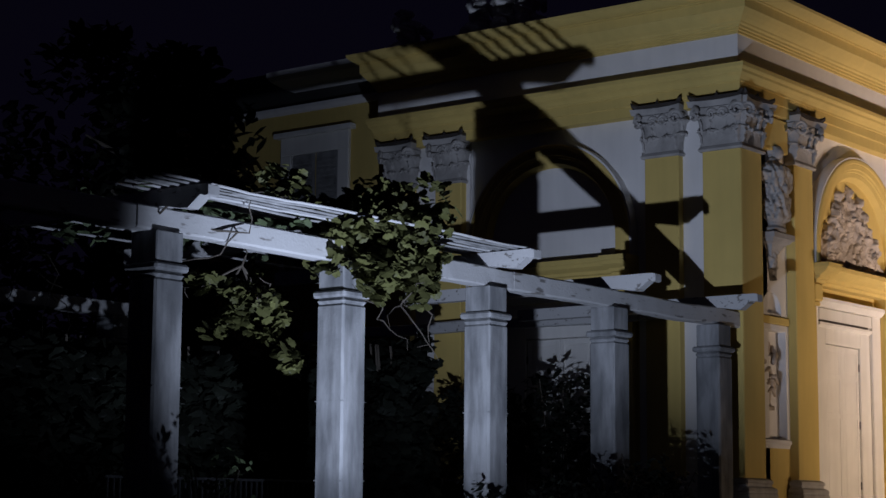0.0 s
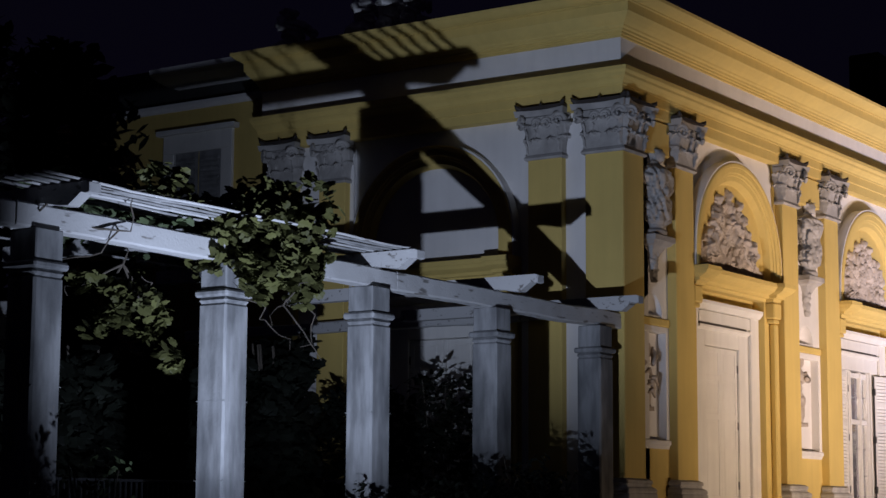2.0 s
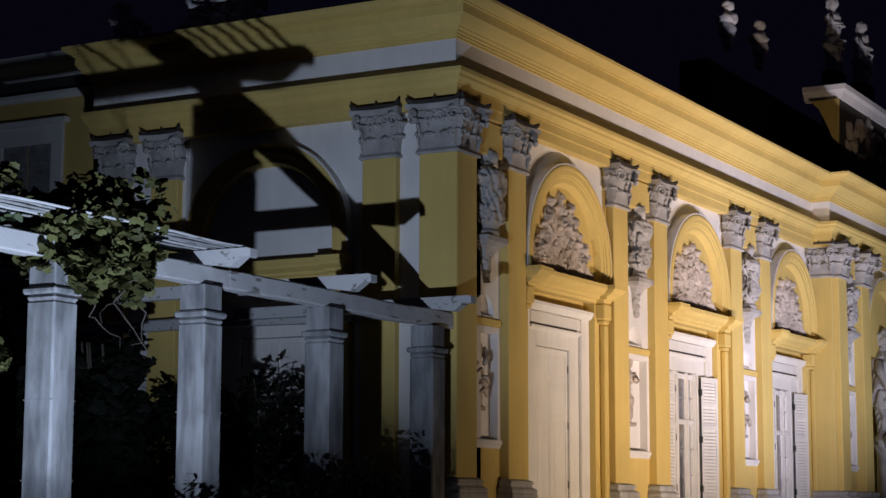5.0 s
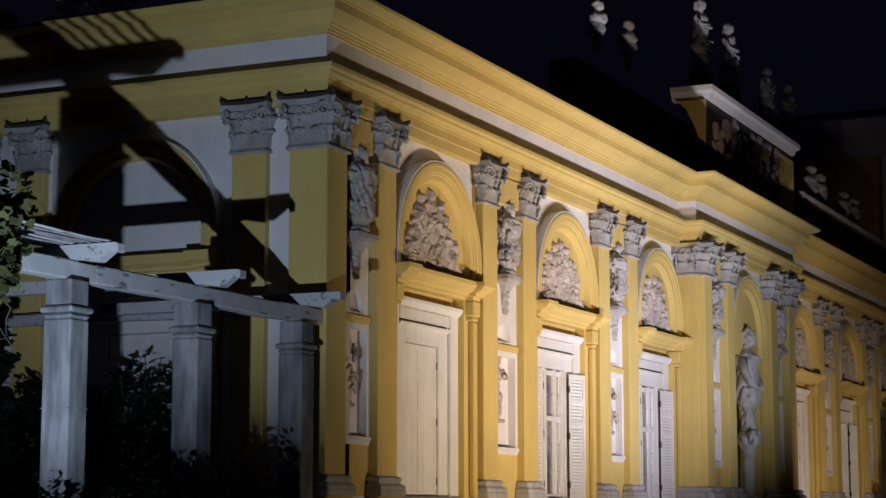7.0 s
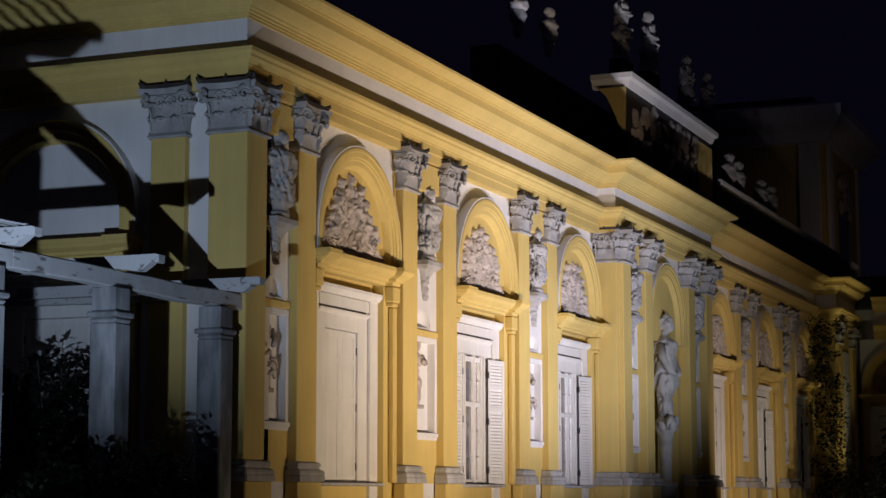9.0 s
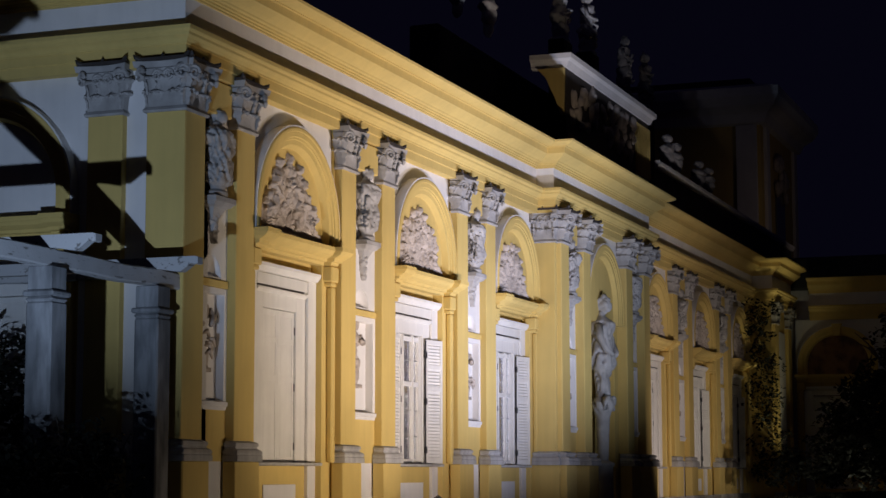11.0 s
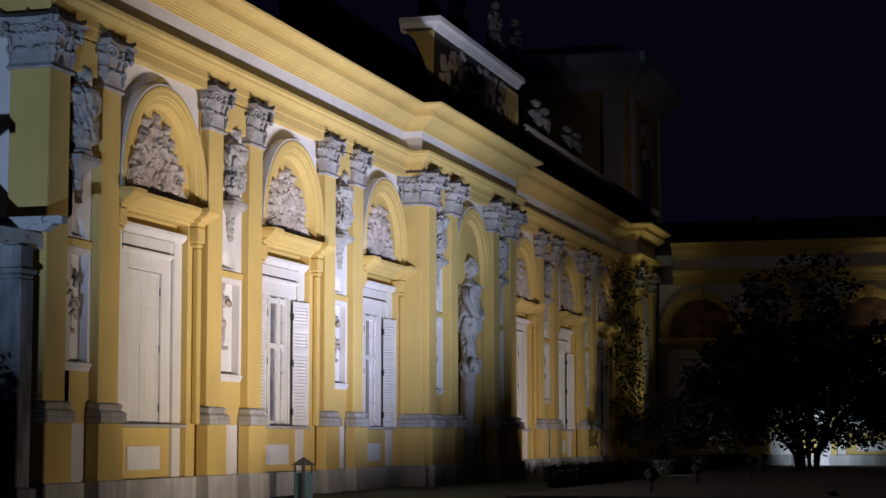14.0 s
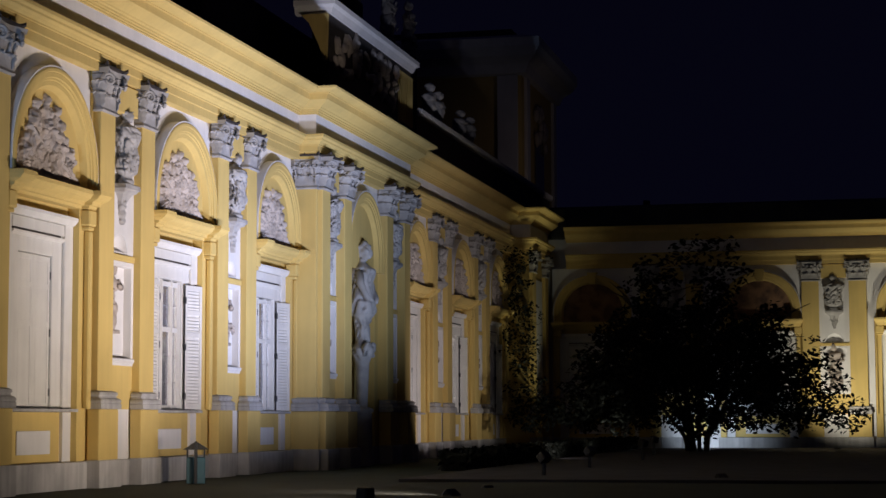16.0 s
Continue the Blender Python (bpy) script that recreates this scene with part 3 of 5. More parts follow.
def relief(seed, m, r=1.42, material=RELIEF):
    """A stucco relief in a half-round field of radius r: a crowd of draped forms with deep gaps, raised from the tympanum."""
    rng = random.Random(seed)
    nx, nz = 150, 120
    gx, gz = np.meshgrid(np.linspace(-0.92, 0.92, nx) * r, np.linspace(0, 1.1, nz) * r)
    wob = np.array([[noise.noise(Vector((x * 2.6, z * 2.6, seed))) for x in gx[0]] for z in gz[:, 0]])
    fine = np.array([[noise.noise(Vector((x * 12, z * 9, seed * 1.7))) for x in gx[0]] for z in gz[:, 0]])
    cut = np.array([[noise.noise(Vector((x * 5.0, z * 2.2, seed * 2.3))) for x in gx[0]] for z in gz[:, 0]])
    top, plate = np.zeros_like(gx), np.zeros_like(gx)

    def capsule(x0, z0, x1, z1, ra, rb, hgt, folds=0.0):
        dx, dz = (x1 - x0) * r, (z1 - z0) * r
        ln = max(1e-6, dx * dx + dz * dz)
        t = np.clip(((gx - x0 * r) * dx + (gz - z0 * r) * dz) / ln, 0, 1)
        rad = (ra + (rb - ra) * t) * r
        side = ((gx - x0 * r) * dz - (gz - z0 * r) * dx) / math.sqrt(ln) / rad
        q = ((gx - x0 * r - t * dx) ** 2 + (gz - z0 * r - t * dz) ** 2) / rad ** 2 * (1 + 0.5 * wob)
        y = 0.06 + (hgt - 0.06) * np.clip(1 - q, 0, 1) ** 0.5 - 0.06 * (q >= 1)
        np.maximum(plate, 0.07 * (q < 1.5 + fine), out=plate)
        if folds:
            y = np.where(q < 1, y - folds * np.abs(np.sin(side * 7 + 5 * wob)) * np.clip(y / hgt, 0, 1), y)
        np.maximum(top, y, out=top)

    crowd = [(-0.7, 0.56), (-0.52, 0.8), (-0.3, 0.98), (-0.06, 1.06), (0.16, 0.98), (0.36, 0.8), (0.55, 0.52)]
    for x, hh in crowd:
        x, hh = x + rng.uniform(-0.03, 0.03), hh * rng.uniform(0.95, 1.03)
        lean, out, sd = rng.uniform(-0.07, 0.07), rng.uniform(0.14, 0.22), rng.choice((-1, 1))
        capsule(x + lean, hh - 0.09, x + lean * 1.2, hh - 0.06, 0.05, 0.055, out + 0.02, 0.03)
        capsule(x + lean * 0.8, hh - 0.24, x + lean * 0.3, hh * 0.5, 0.12, 0.1, out, 0.07)
        capsule(x + lean * 0.3, hh * 0.55, x - lean * 0.4, 0.02, 0.11, 0.15, out - 0.03, 0.1)
        ex, ez = x + sd * rng.uniform(0.08, 0.13), hh * rng.uniform(0.52, 0.66)
        capsule(x + lean * 0.7 + sd * 0.08, hh - 0.22, ex, ez, 0.04, 0.036, out + 0.015)
        capsule(ex, ez, ex - sd * rng.uniform(0.02, 0.14), ez + rng.uniform(-0.05, 0.14), 0.034, 0.026, out + 0.03)
    for k in range(4):
        x = rng.uniform(-0.6, 0.4)
        capsule(x, rng.uniform(0.1, 0.3), x + rng.uniform(-0.1, 0.1), 0.02, 0.05, 0.06, rng.uniform(0.15, 0.2), 0.06)
    capsule(0.5, 0.2, 0.8, 0.04, 0.12, 0.07, 0.2, 0.05)
    capsule(-0.6, 0.16, -0.84, 0.05, 0.1, 0.06, 0.2, 0.05)
    top = np.maximum(top, plate)
    carve = 0.06 * np.exp(-(cut / 0.08) ** 2) + 0.018 * np.exp(-(fine / 0.13) ** 2)
    top = np.where(top > 0.01, np.maximum(top + 0.022 * fine - carve, 0.035), 0.0)
    bm = bmesh.new()
    grid = [[bm.verts.new((float(gx[j, i]), 0.03 - float(top[j, i]), float(gz[j, i]))) for i in range(nx)] for j in range(nz)]
    for a, b in zip(grid, grid[1:]):
        for i in range(nx - 1):
            bm.faces.new((a[i], b[i], b[i + 1], a[i + 1]))
    bmesh.ops.delete(bm, geom=[f for f in bm.faces if all(v.co.y > 0.029 for v in f.verts)], context="FACES")
    bmesh.ops.delete(bm, geom=[v for v in bm.verts if not v.link_faces], context="VERTS")
    ob = link("tympanum_relief", bm, material, smooth=True)
    ob.matrix_basis = m
    return tagged(ob, "weathered buff stucco relief of crowded draped figures", "relief", "tympanum reliefs")


def niche_strip(parent, c, w, seed, frame_m, statue=False):
    """The strip between two pilasters: white ground, bracketed half-figure above, round-headed niche behind a yellow band, framed panel below."""
    h, hood = 0.5, 0.42
    poly = [(c + w / 2, 5.34), (c + w / 2, TOP), (c - w / 2, TOP), (c - w / 2, 5.34)] + list(reversed(arch_line(c, 5.4, hood, 5.34, 16)))
    part("strip_wall", prism(poly, 0.02, h), WHITE, parent, "white plaster strip between pilasters")
    bm = bmesh.new()
    n, mm = 18, 8
    rings = []
    for j in range(mm + 1):
        q = j / mm * math.pi / 2
        rings.append([bm.verts.new((c + hood * math.cos(q) * math.cos(math.pi * i / n), 0.03 + 0.3 * math.sin(q), 5.4 + hood * math.cos(q) * math.sin(math.pi * i / n))) for i in range(n + 1)])
    for a, b in zip(rings, rings[1:]):
        for i in range(n):
            bm.faces.new((a[i], a[i + 1], b[i + 1], b[i]))
    part("niche_hood", bm, WHITE, parent, "hollow white niche head", True)
    part("hood_floor", box(c - hood, c + hood, 0.04, h, 5.345, 5.4, 0), WHITE, parent)
    part("strip_wall", box(c - w / 2, c + w / 2, 0.02, h, BASE, 2.8, 0), YELLOW, parent)
    part("strip_head", box(c - w / 2 + 0.12, c + w / 2 - 0.12, -0.12, 0.5, 8.62, 9.3, 0.02), YELLOW, parent)
    part("impost", box(c - w / 2, c + w / 2, -0.03, h, 5.19, 5.34, 0.015), YELLOW, parent, "yellow band across the niche")
    for s in (-1, 1):
        a, b = sorted((c + s * (w / 2 - 0.13), c + s * w / 2))
        part("niche_jamb", box(a, b, 0.0, h, 2.8, 5.187, 0.012), WHITE, parent)
    part("niche_head", box(c - w / 2 + 0.13, c + w / 2 - 0.13, 0.0, h, 5.06, 5.187, 0.012), WHITE, parent)
    part("niche_back", box(c - w / 2 + 0.13, c + w / 2 - 0.13, 0.2, h, 2.8, 5.06, 0), WHITE, parent)
    part("niche_sill", sweep([(c - w / 2 + 0.05, 0.0, -0.2, -1), (c + w / 2 - 0.05, 0.0, 0.2, -1)], [(-0.1, 2.76), (0.01, 2.76), (0.02, 2.82), (0.05, 2.85), (0.05, 2.92), (0, 2.94), (-0.1, 2.94)]), WHITE, parent)
    part("plinth_field", box(c - w / 2, c + w / 2, 0.04, h, 0.6, BASE, 0), WHITE, parent)
    part("plinth_foot", box(c - w / 2, c + w / 2, -0.03, h, -0.2, 0.597, 0.02), PLINTH, parent)
    bust_term("bracket_figure", seed, 1.75, 0.98, 0.52, frame_m @ pose(c, -0.1, 6.97), STUCCO, "grey stucco cloaked half-figure on a wall bracket", "bracket figures")
    bm = bmesh.new()
    rings = []
    for z, hw, dd in ((6.5, 0.1, 0.06), (6.62, 0.18, 0.1), (6.74, 0.26, 0.16), (6.78, 0.36, 0.23), (6.83, 0.4, 0.26), (6.85, 0.43, 0.3), (6.95, 0.43, 0.3), (6.975, 0.38, 0.26)):
        rings.append([bm.verts.new((x, y, z)) for x, y in ((-hw, 0.03), (-hw, -dd), (hw, -dd), (hw, 0.03))])
    for a, b in zip(rings, rings[1:]):
        for k in range(4):
            bm.faces.new((a[k], a[(k + 1) % 4], b[(k + 1) % 4], b[k]))
    bm.faces.new(rings[0])
    bm.faces.new(rings[-1])
    ob = link("wall_bracket", bm, STUCCO)
    ob.matrix_basis = frame_m @ pose(c, 0, 0)
    tagged(ob, "grey stucco bracket with hanging leaf drop", "bracket", "wall brackets")
    bm = bmesh.new()
    rings = []
    for k in range(40):
        z, half = 6.74 - 0.018 * k, 0.2 * (1 - k / 40) ** 0.7 + 0.02
        rings.append([bm.verts.new((half * math.cos(a) * (1 + 0.5 * noise.noise(Vector((a * 1.3, z * 9, seed)))), 0.02 - 0.12 * abs(math.sin(a)) * (1 + 0.6 * noise.noise(Vector((a * 2, z * 12, seed + 3)))), z)) for a in [math.pi + math.pi * i / 16 for i in range(17)]])
    for a, b in zip(rings, rings[1:]):
        for i in range(16):
            bm.faces.new((a[i], a[i + 1], b[i + 1], b[i]))
    part("leaf_drop", bm, STUCCO, ob, "", True)
    if statue:
        figure("niche_statue", seed + 40, 2.5, 0.8, 0.5, frame_m @ pose(c, 0.05, 2.95), RELIEF, "pale stone draped statue in a lit niche", "statue", "niche statues")
    else:
        figure("niche_bust", seed + 40, 1.7, min(0.9, w - 0.45), 0.3, frame_m @ pose(c - 0.2, 0.15, 3.5), RELIEF, "weathered buff stucco bust in a framed white niche", "sculpture", "niche busts")


def opening(frame_m, c, closed):
    if closed:
        d = empty("door", frame_m, "closed white panelled double shutter door with black hinges", "door", "garden doors")
        for s in (-1, 1):
            leaf = shutter_leaf("leaf", 0.826, 3.27, False, pose(c + s * 0.83, 0.33, BASE) @ Matrix.Diagonal((-s, 1, 1, 1)))
            leaf.parent = d
        part("backing", box(c - 0.84, c + 0.84, 0.4, 0.48, BASE, 5.04, 0), TRIM, d)
        return d
    wdw = casement("french_window", 1.68, 3.28, frame_m @ pose(c, 0.36, BASE))
    tagged(wdw, "white french window with dark panes and transom", "window", "french windows")
    for s in (-1, 1):
        ob = shutter_leaf("window_shutter", 0.82, 3.2, True, frame_m @ pose(c + s * 0.9, 0.2, BASE + 0.01, 0, 0, -s * 10) @ Matrix.Diagonal((s, 1, 1, 1)))
        tagged(ob, "open white louvred window shutter with black hinges", "shutter", "window shutters")
    return wdw


FRONT_M = pose(0, WALL, 0)
MID_M = pose(0, WALL - STEP, 0)
LEFT_M = pose(LEFT, 21.5, 0, 0, 0, -90)     # local x runs towards -y
FAR_M = pose(FAR, 0, 0, 0, 0, -90) @ Matrix.Diagonal((1, 1, 0.957, 1))


def wall(name, m, label):
    return setting(empty(name, m), label, "wall")


# long front
front = wall("wall_front", FRONT_M, "long yellow and white plaster palace front with arched bays")
PAIRS = [(31.83, 34.02), (39.34, 41.76), (47.05, 49.36), (71.44, 73.93), (79.1, 81.5)]
BAYS = [(36.65, True), (44.4, False), (51.87, False), (68.8, True), (76.6, False), (84.1, False)]
for k, (a, b) in enumerate(PAIRS):
    for x in (a, b):
        place_pilaster(FRONT_M @ pose(x, 0, 0))
    niche_strip(front, (a + b) / 2, b - a - 0.82, 11 + k, FRONT_M)
for k, (c, closed) in enumerate(BAYS):
    bay_wall(front, c, 4.46 if k < 2 else 4.2)
    opening(FRONT_M, c, closed)
    relief(100 + 13 * k, FRONT_M @ pose(c - 0.05, 0.04, 6.56), 1.72 if k < 2 else 1.62)
part("core_wall", box(31.8, 92.0, 0.78, 1.2, -0.2, 11.2, 0), WHITE, front)
part("corner_pier", box(31.405, 31.9, -0.175, 0.4, 2.2, 8.5, 0), YELLOW, front)
part("corner_pier", box(31.45, 31.9, -0.2, 0.4, 8.5, 9.4, 0), STUCCO, front)
part("corner_pier", box(31.3, 31.9, -0.26, 0.4, 0.0, 1.74, 0), YELLOW, front)
part("plinth_back", box(31.7, 53.9, 0.3, 0.7, 0.0, BASE - 0.08, 0), YELLOW, front)
for a, b in PAIRS:
    part("pier_back", box(a - 0.4, b + 0.4, 0.3, 0.74, BASE, 2.7, 0), YELLOW, front)
# plain stretches that fill the gaps beside the bays
for a, b in ((34.4, 34.43), (38.87, 38.96), (46.62, 46.66), (65.2, 66.7), (70.88, 71.06), (74.32, 74.52), (78.68, 78.72), (81.88, 82.02), (86.18, 87.3)):
    part("pier", box(a, b, 0.01, 0.5, 0.0, TOP, 0), YELLOW, front)

# middle pavilion
mid = wall("wall_pavilion", MID_M, "projecting yellow middle pavilion of the palace front")
for x in (54.45, 56.85, 62.06, 64.45):
    place_pilaster(MID_M @ pose(x, 0, 0) @ Matrix.Diagonal((1, 1.5, 1, 1)))
niche_strip(mid, 55.65, 1.58, 31, MID_M)
niche_strip(mid, 63.25, 1.57, 34, MID_M)
place_pilaster(pose(54.02, 16.83, 0, 0, 0, -90) @ Matrix.Diagonal((0.8, 1, 1, 1)))
bay_wall(mid, 59.45, 4.38, None, True)
for a, b in ((53.95, 54.87), (56.43, 57.27), (61.63, 62.48), (64.02, 65.25)):
    part("pavilion_wall", box(a, b, 0.06, 1.0, 0.0, TOP, 0), YELLOW, mid)
bm = bmesh.new()
HERM = ((-0.05, 0.5), (1.7, 0.5), (1.72, 0.58), (1.86, 0.58), (1.9, 0.27), (2.6, 0.31), (3.3, 0.36), (3.5, 0.44), (3.62, 0.5), (3.8, 0.52), (3.92, 0.42), (4.0, 0.34), (4.25, 0.33), (4.6, 0.37), (4.85, 0.42),
        (4.92, 0.54), (5.1, 0.6), (5.4, 0.6), (5.75, 0.54), (6.0, 0.5), (6.25, 0.6), (6.42, 0.58), (6.55, 0.36), (6.66, 0.18), (6.8, 0.16))
rings = []
for k in range(150):
    z = -0.05 + 6.85 * k / 149
    half = float(np.interp(z, [q[0] for q in HERM], [q[1] for q in HERM]))
    cloth = min(1.0, max(0.0, (z - 3.4) / 0.2)) * min(1.0, max(0.0, (6.6 - z) / 0.2))
    ring = []
    for i in range(40):
        a = 2 * math.pi * i / 40
        sway = noise.noise(Vector((math.cos(a) * 1.4, z * 1.6, 3)))
        line = noise.noise(Vector((math.cos(a) * 1.7 + 1.6 * z, math.sin(a) * 1.7, z * 1.5)))
        kk = 1 + cloth * (0.26 * sway - 0.4 * math.exp(-(line / 0.1) ** 2) + 0.1)
        ring.append(bm.verts.new((0.95 * half * math.cos(a) * kk, 0.62 * half * math.sin(a) * kk, z)))
    rings.append(ring)
for a, b in zip(rings, rings[1:]):
    for k in range(40):
        bm.faces.new((a[k], a[(k + 1) % 40], b[(k + 1) % 40], b[k]))
bm.faces.new(rings[0])
bm.faces.new(rings[-1])
add_blob(bm, (0.0, -0.1, 6.98), (0.2, 0.24, 0.28), 77, 0.25, None, 3)
add_blob(bm, (0.0, 0.0, 7.08), (0.27, 0.27, 0.25), 78, 0.5, None, 3, 0.12)
for s in (-1, 1):
    add_tube(bm, [(s * 0.52, -0.05, 6.3), (s * 0.66, -0.12, 5.9), (s * 0.6, -0.3, 5.5), (s * 0.2, -0.42, 5.35)], [0.14, 0.13, 0.11, 0.08], 8)
    add_tube(bm, [(s * 0.2, -0.3, 3.98), (s * 0.44, -0.26, 3.95), (s * 0.58, -0.22, 3.78), (s * 0.48, -0.22, 3.6), (s * 0.36, -0.24, 3.7)], [0.06, 0.09, 0.09, 0.08, 0.05], 8)
ob = link("draped_herm", bm, STUCCO, smooth=True)
ob.matrix_basis = pose(59.4, 16.62, 0)
tagged(ob, "grey draped stone herm with scrolls on a tapering shaft", "sculpture")

# far end pavilion and cross wing
endp = wall("wall_end_pavilion", pose(0, WALL - 0.95, 0), "far end pavilion of the palace front, overgrown with creepers")
part("pavilion_wall", box(87.3, 92.1, 0, 1.5, 0, TOP, 0), YELLOW, endp)
for x in (87.9, 91.3):
    place_pilaster(pose(x, WALL - 0.95, 0))
part("panel", box(88.5, 90.7, -0.04, -0.002, 2.6, 8.2, 0.01), WHITE, endp)
far = wall("wall_far_wing", FAR_M, "far yellow cross wing with lit arches")
for yy, closed in ((13.9, False), (5.7, False), (-1.75, False), (-9.6, False)):
    bay_wall(far, -yy, 4.1, FRESCO, False, True)
    wdw = casement("french_window", 1.68, 3.28, FAR_M @ pose(-yy, 0.36, BASE))
    tagged(wdw, "white french window with dark panes and transom", "window", "french windows")
for yy in (10.0, 2.17, -5.67):
    for s in (-1.12, 1.12):
        place_pilaster(FAR_M @ pose(-yy + s, 0, 0))
    niche_strip(far, -yy, 1.44, int(60 + yy), FAR_M, True)
for a, b in ((-11.9, -11.4), (-8.6, -7.7), (-3.7, -3.6), (-0.7, -0.3), (3.7, 4.3), (6.9, 7.6)):
    part("pier", box(a, b, 0.01, 0.7, 0, TOP, 0), WHITE, far)
part("core_wall", box(-17.2, 15.0, 0.78, 1.2, -0.2, 11.2, 0), WHITE, far)

# short side
side = wall("wall_side", LEFT_M, "short yellow and white plaster side of the palace")
for yy, sx in ((17.43, 1), (18.76, 0.94), (24.05, 0.86), (25.4, 0.86)):
    place_pilaster(LEFT_M @ pose(21.5 - yy, 0, 0) @ Matrix.Diagonal((sx, 1, 1, 1)))
bay_wall(side, 0.0, 4.2, WHITE)
opening(LEFT_M, 0.0, True)
for a, b, mtl in ((-4.5, -2.1, WHITE), (2.1, 4.3, WHITE)):
    part("side_wall", box(a, b, 0.0, 0.55, 0.0, TOP, 0), mtl, side)
part("core_wall", box(-4.5, 4.3, 0.78, 1.2, 0, 11.2, 0), WHITE, side)

# ---- entablature ----
EPATH = [(LEFT, 26.0, -1, 0.3), (LEFT, WALL, -1, -0.88), (53.85, WALL, -0.9, -1), (53.85, WALL - STEP, -0.9, -1),
         (65.25, WALL - STEP, 0.9, -1), (65.25, WALL, 0.9, -1), (87.2, WALL, -0.9, -1), (87.2, WALL - 0.95, -0.9, -1), (92.0, WALL - 0.95, 0.0, -1)]
FPATH = [(FAR, 15.2, -1, 0), (FAR, -15.0, -1, 0)]
ARCHITRAVE = [(-0.3, 9.34), (0.2, 9.34), (0.2, 9.54), (0.235, 9.555), (0.235, 9.735), (0.26, 9.74), (0.27, 9.78), (0.33, 9.84), (0.4, 9.88), (0.41, 9.93), (0.45, 9.96), (0.47, 9.98), (0.47, 10.06), (-0.3, 10.07)]
FRIEZE = [(-0.3, 10.072), (0.15, 10.072), (0.15, 10.7), (-0.3, 10.7)]
CYMA = [(-0.3, 10.702), (0.2, 10.702), (0.2, 10.745), (0.235, 10.755), (0.235, 10.795), (0.28, 10.805), (0.29, 10.845), (0.34, 10.865), (0.36, 10.9), (0.44, 10.94), (0.53, 11.0), (0.6, 11.055), (0.635, 11.075),
        (0.64, 11.255), (0.7, 11.26), (0.7, 11.28), (0.75, 11.285), (0.8, 11.295), (0.86, 11.315), (0.93, 11.345), (0.98, 11.37), (0.99, 11.43), (-0.3, 11.47)]
for path in (EPATH, FPATH):
    ent = setting(empty("entablature"), "moulded yellow and white entablature under the roof", "cornice")
    if path is FPATH:
        ent.matrix_basis = Matrix.Diagonal((1, 1, 0.957, 1))
    part("architrave", sweep(path, ARCHITRAVE), YELLOW, ent, "yellow moulded architrave")
    part("frieze", sweep(path, FRIEZE), WHITE, ent, "white frieze band")
    part("cyma", sweep(path, CYMA), YELLOW, ent, "yellow stepped crown moulding")

# ---- roofs ----
roof = setting(empty("roof"), "dark roof above the cornice", "roof")
bm = bmesh.new()
vs = [bm.verts.new(p) for p in ((31.3, 16.6, 11.35), (92.0, 16.6, 11.35), (92.0, 26.2, 11.35), (31.3, 26.2, 11.35), (36.0, 21.4, 13.2), (92.0, 21.4, 13.2))]
for f in ((0, 1, 5, 4), (2, 3, 4, 5), (3, 0, 4), (1, 2, 5), (0, 3, 2, 1)):
    bm.faces.new([vs[i] for i in f])
part("roof_slope", bm, ROOF_AND_UNLIT, roof)
part("roof_slope", box(92.5, 104.0, -15.0, 17.0, 10.5, 12.1, 0.1), ROOF_AND_UNLIT, roof)
# ---- attic, tower, rooftop sculpture ----
attic = empty("roof_attic", None, "carved attic panel with white moulded top above the pavilion", "attic")
# the dark colour stands in for the cornice's shade on this wall
part("attic_wall", box(60.15, 71.55, 18.0, 18.25, 11.3, 15.45, 0.02), LEAD_AND_UNLIT, attic, "carved attic wall coloured dark to imitate shade")
part("top_moulding", sweep([(60.15, 19.2, -1, 0), (60.15, 17.98, -1, -1), (71.55, 17.98, 1, -1), (71.55, 19.2, 1, 0)], [(-0.2, 15.23), (0.06, 15.25), (0.1, 15.35), (0.14, 15.45), (0.26, 15.53), (0.26, 15.7), (-0.2, 15.75)]), WHITE, attic, "white moulded top")
part("side_scroll", prism([(0.0, 15.21), (0.3, 14.9), (0.62, 14.2), (0.8, 13.6), (0.9, 13.6), (0.95, 15.21)], -0.2, 0.0), YELLOW, attic, "yellow tapered end scroll").matrix_basis = pose(60.13, 18.95, 0, 0, 0, -90)
bm = bmesh.new()
rng = random.Random(5)
for k in range(60):
    add_blob(bm, (rng.uniform(60.8, 69.2), 17.97, rng.uniform(13.5, 14.9)), (rng.uniform(.1, .26), .12, rng.uniform(.12, .4)), k, 0.5, (0, rng.uniform(-.8, .8), 0))
tagged(part("trophy_relief", bm, RELIEF, attic, "buff carved trophies", True), kind="stuff")
for k in range(8):
    part("baluster", box(69.4 + k * 0.27, 69.53 + k * 0.27, 17.9, 17.995, 13.0, 15.0, 0.01), YELLOW, attic)

tower = empty("corner_tower", None, "square dark tower above the far end of the palace", "tower")
part("shaft", box(105.7, 117.0, 20.0, 30.0, 0, 22.0, 0.05), YELLOW, tower)
part("cornice", sweep([(105.7, 30, -1, 0), (105.7, 20, -1, -1), (117, 20, 1, -1), (117, 30, 1, 0)], [(0, 21.4), (0.3, 21.5), (0.5, 22.0), (1.0, 22.4), (1.3, 22.9), (1.3, 23.4), (0, 23.8)]), WHITE, tower)
part("roof", box(106, 116.7, 20.3, 30.0, 23.3, 24.3, 0.4), ROOF_AND_UNLIT, tower)
for x in (106.5, 115.6):
    part("pilaster_strip", box(x, x + 1.0, 19.8, 20.0, 12, 21.4, 0.02), WHITE, tower)
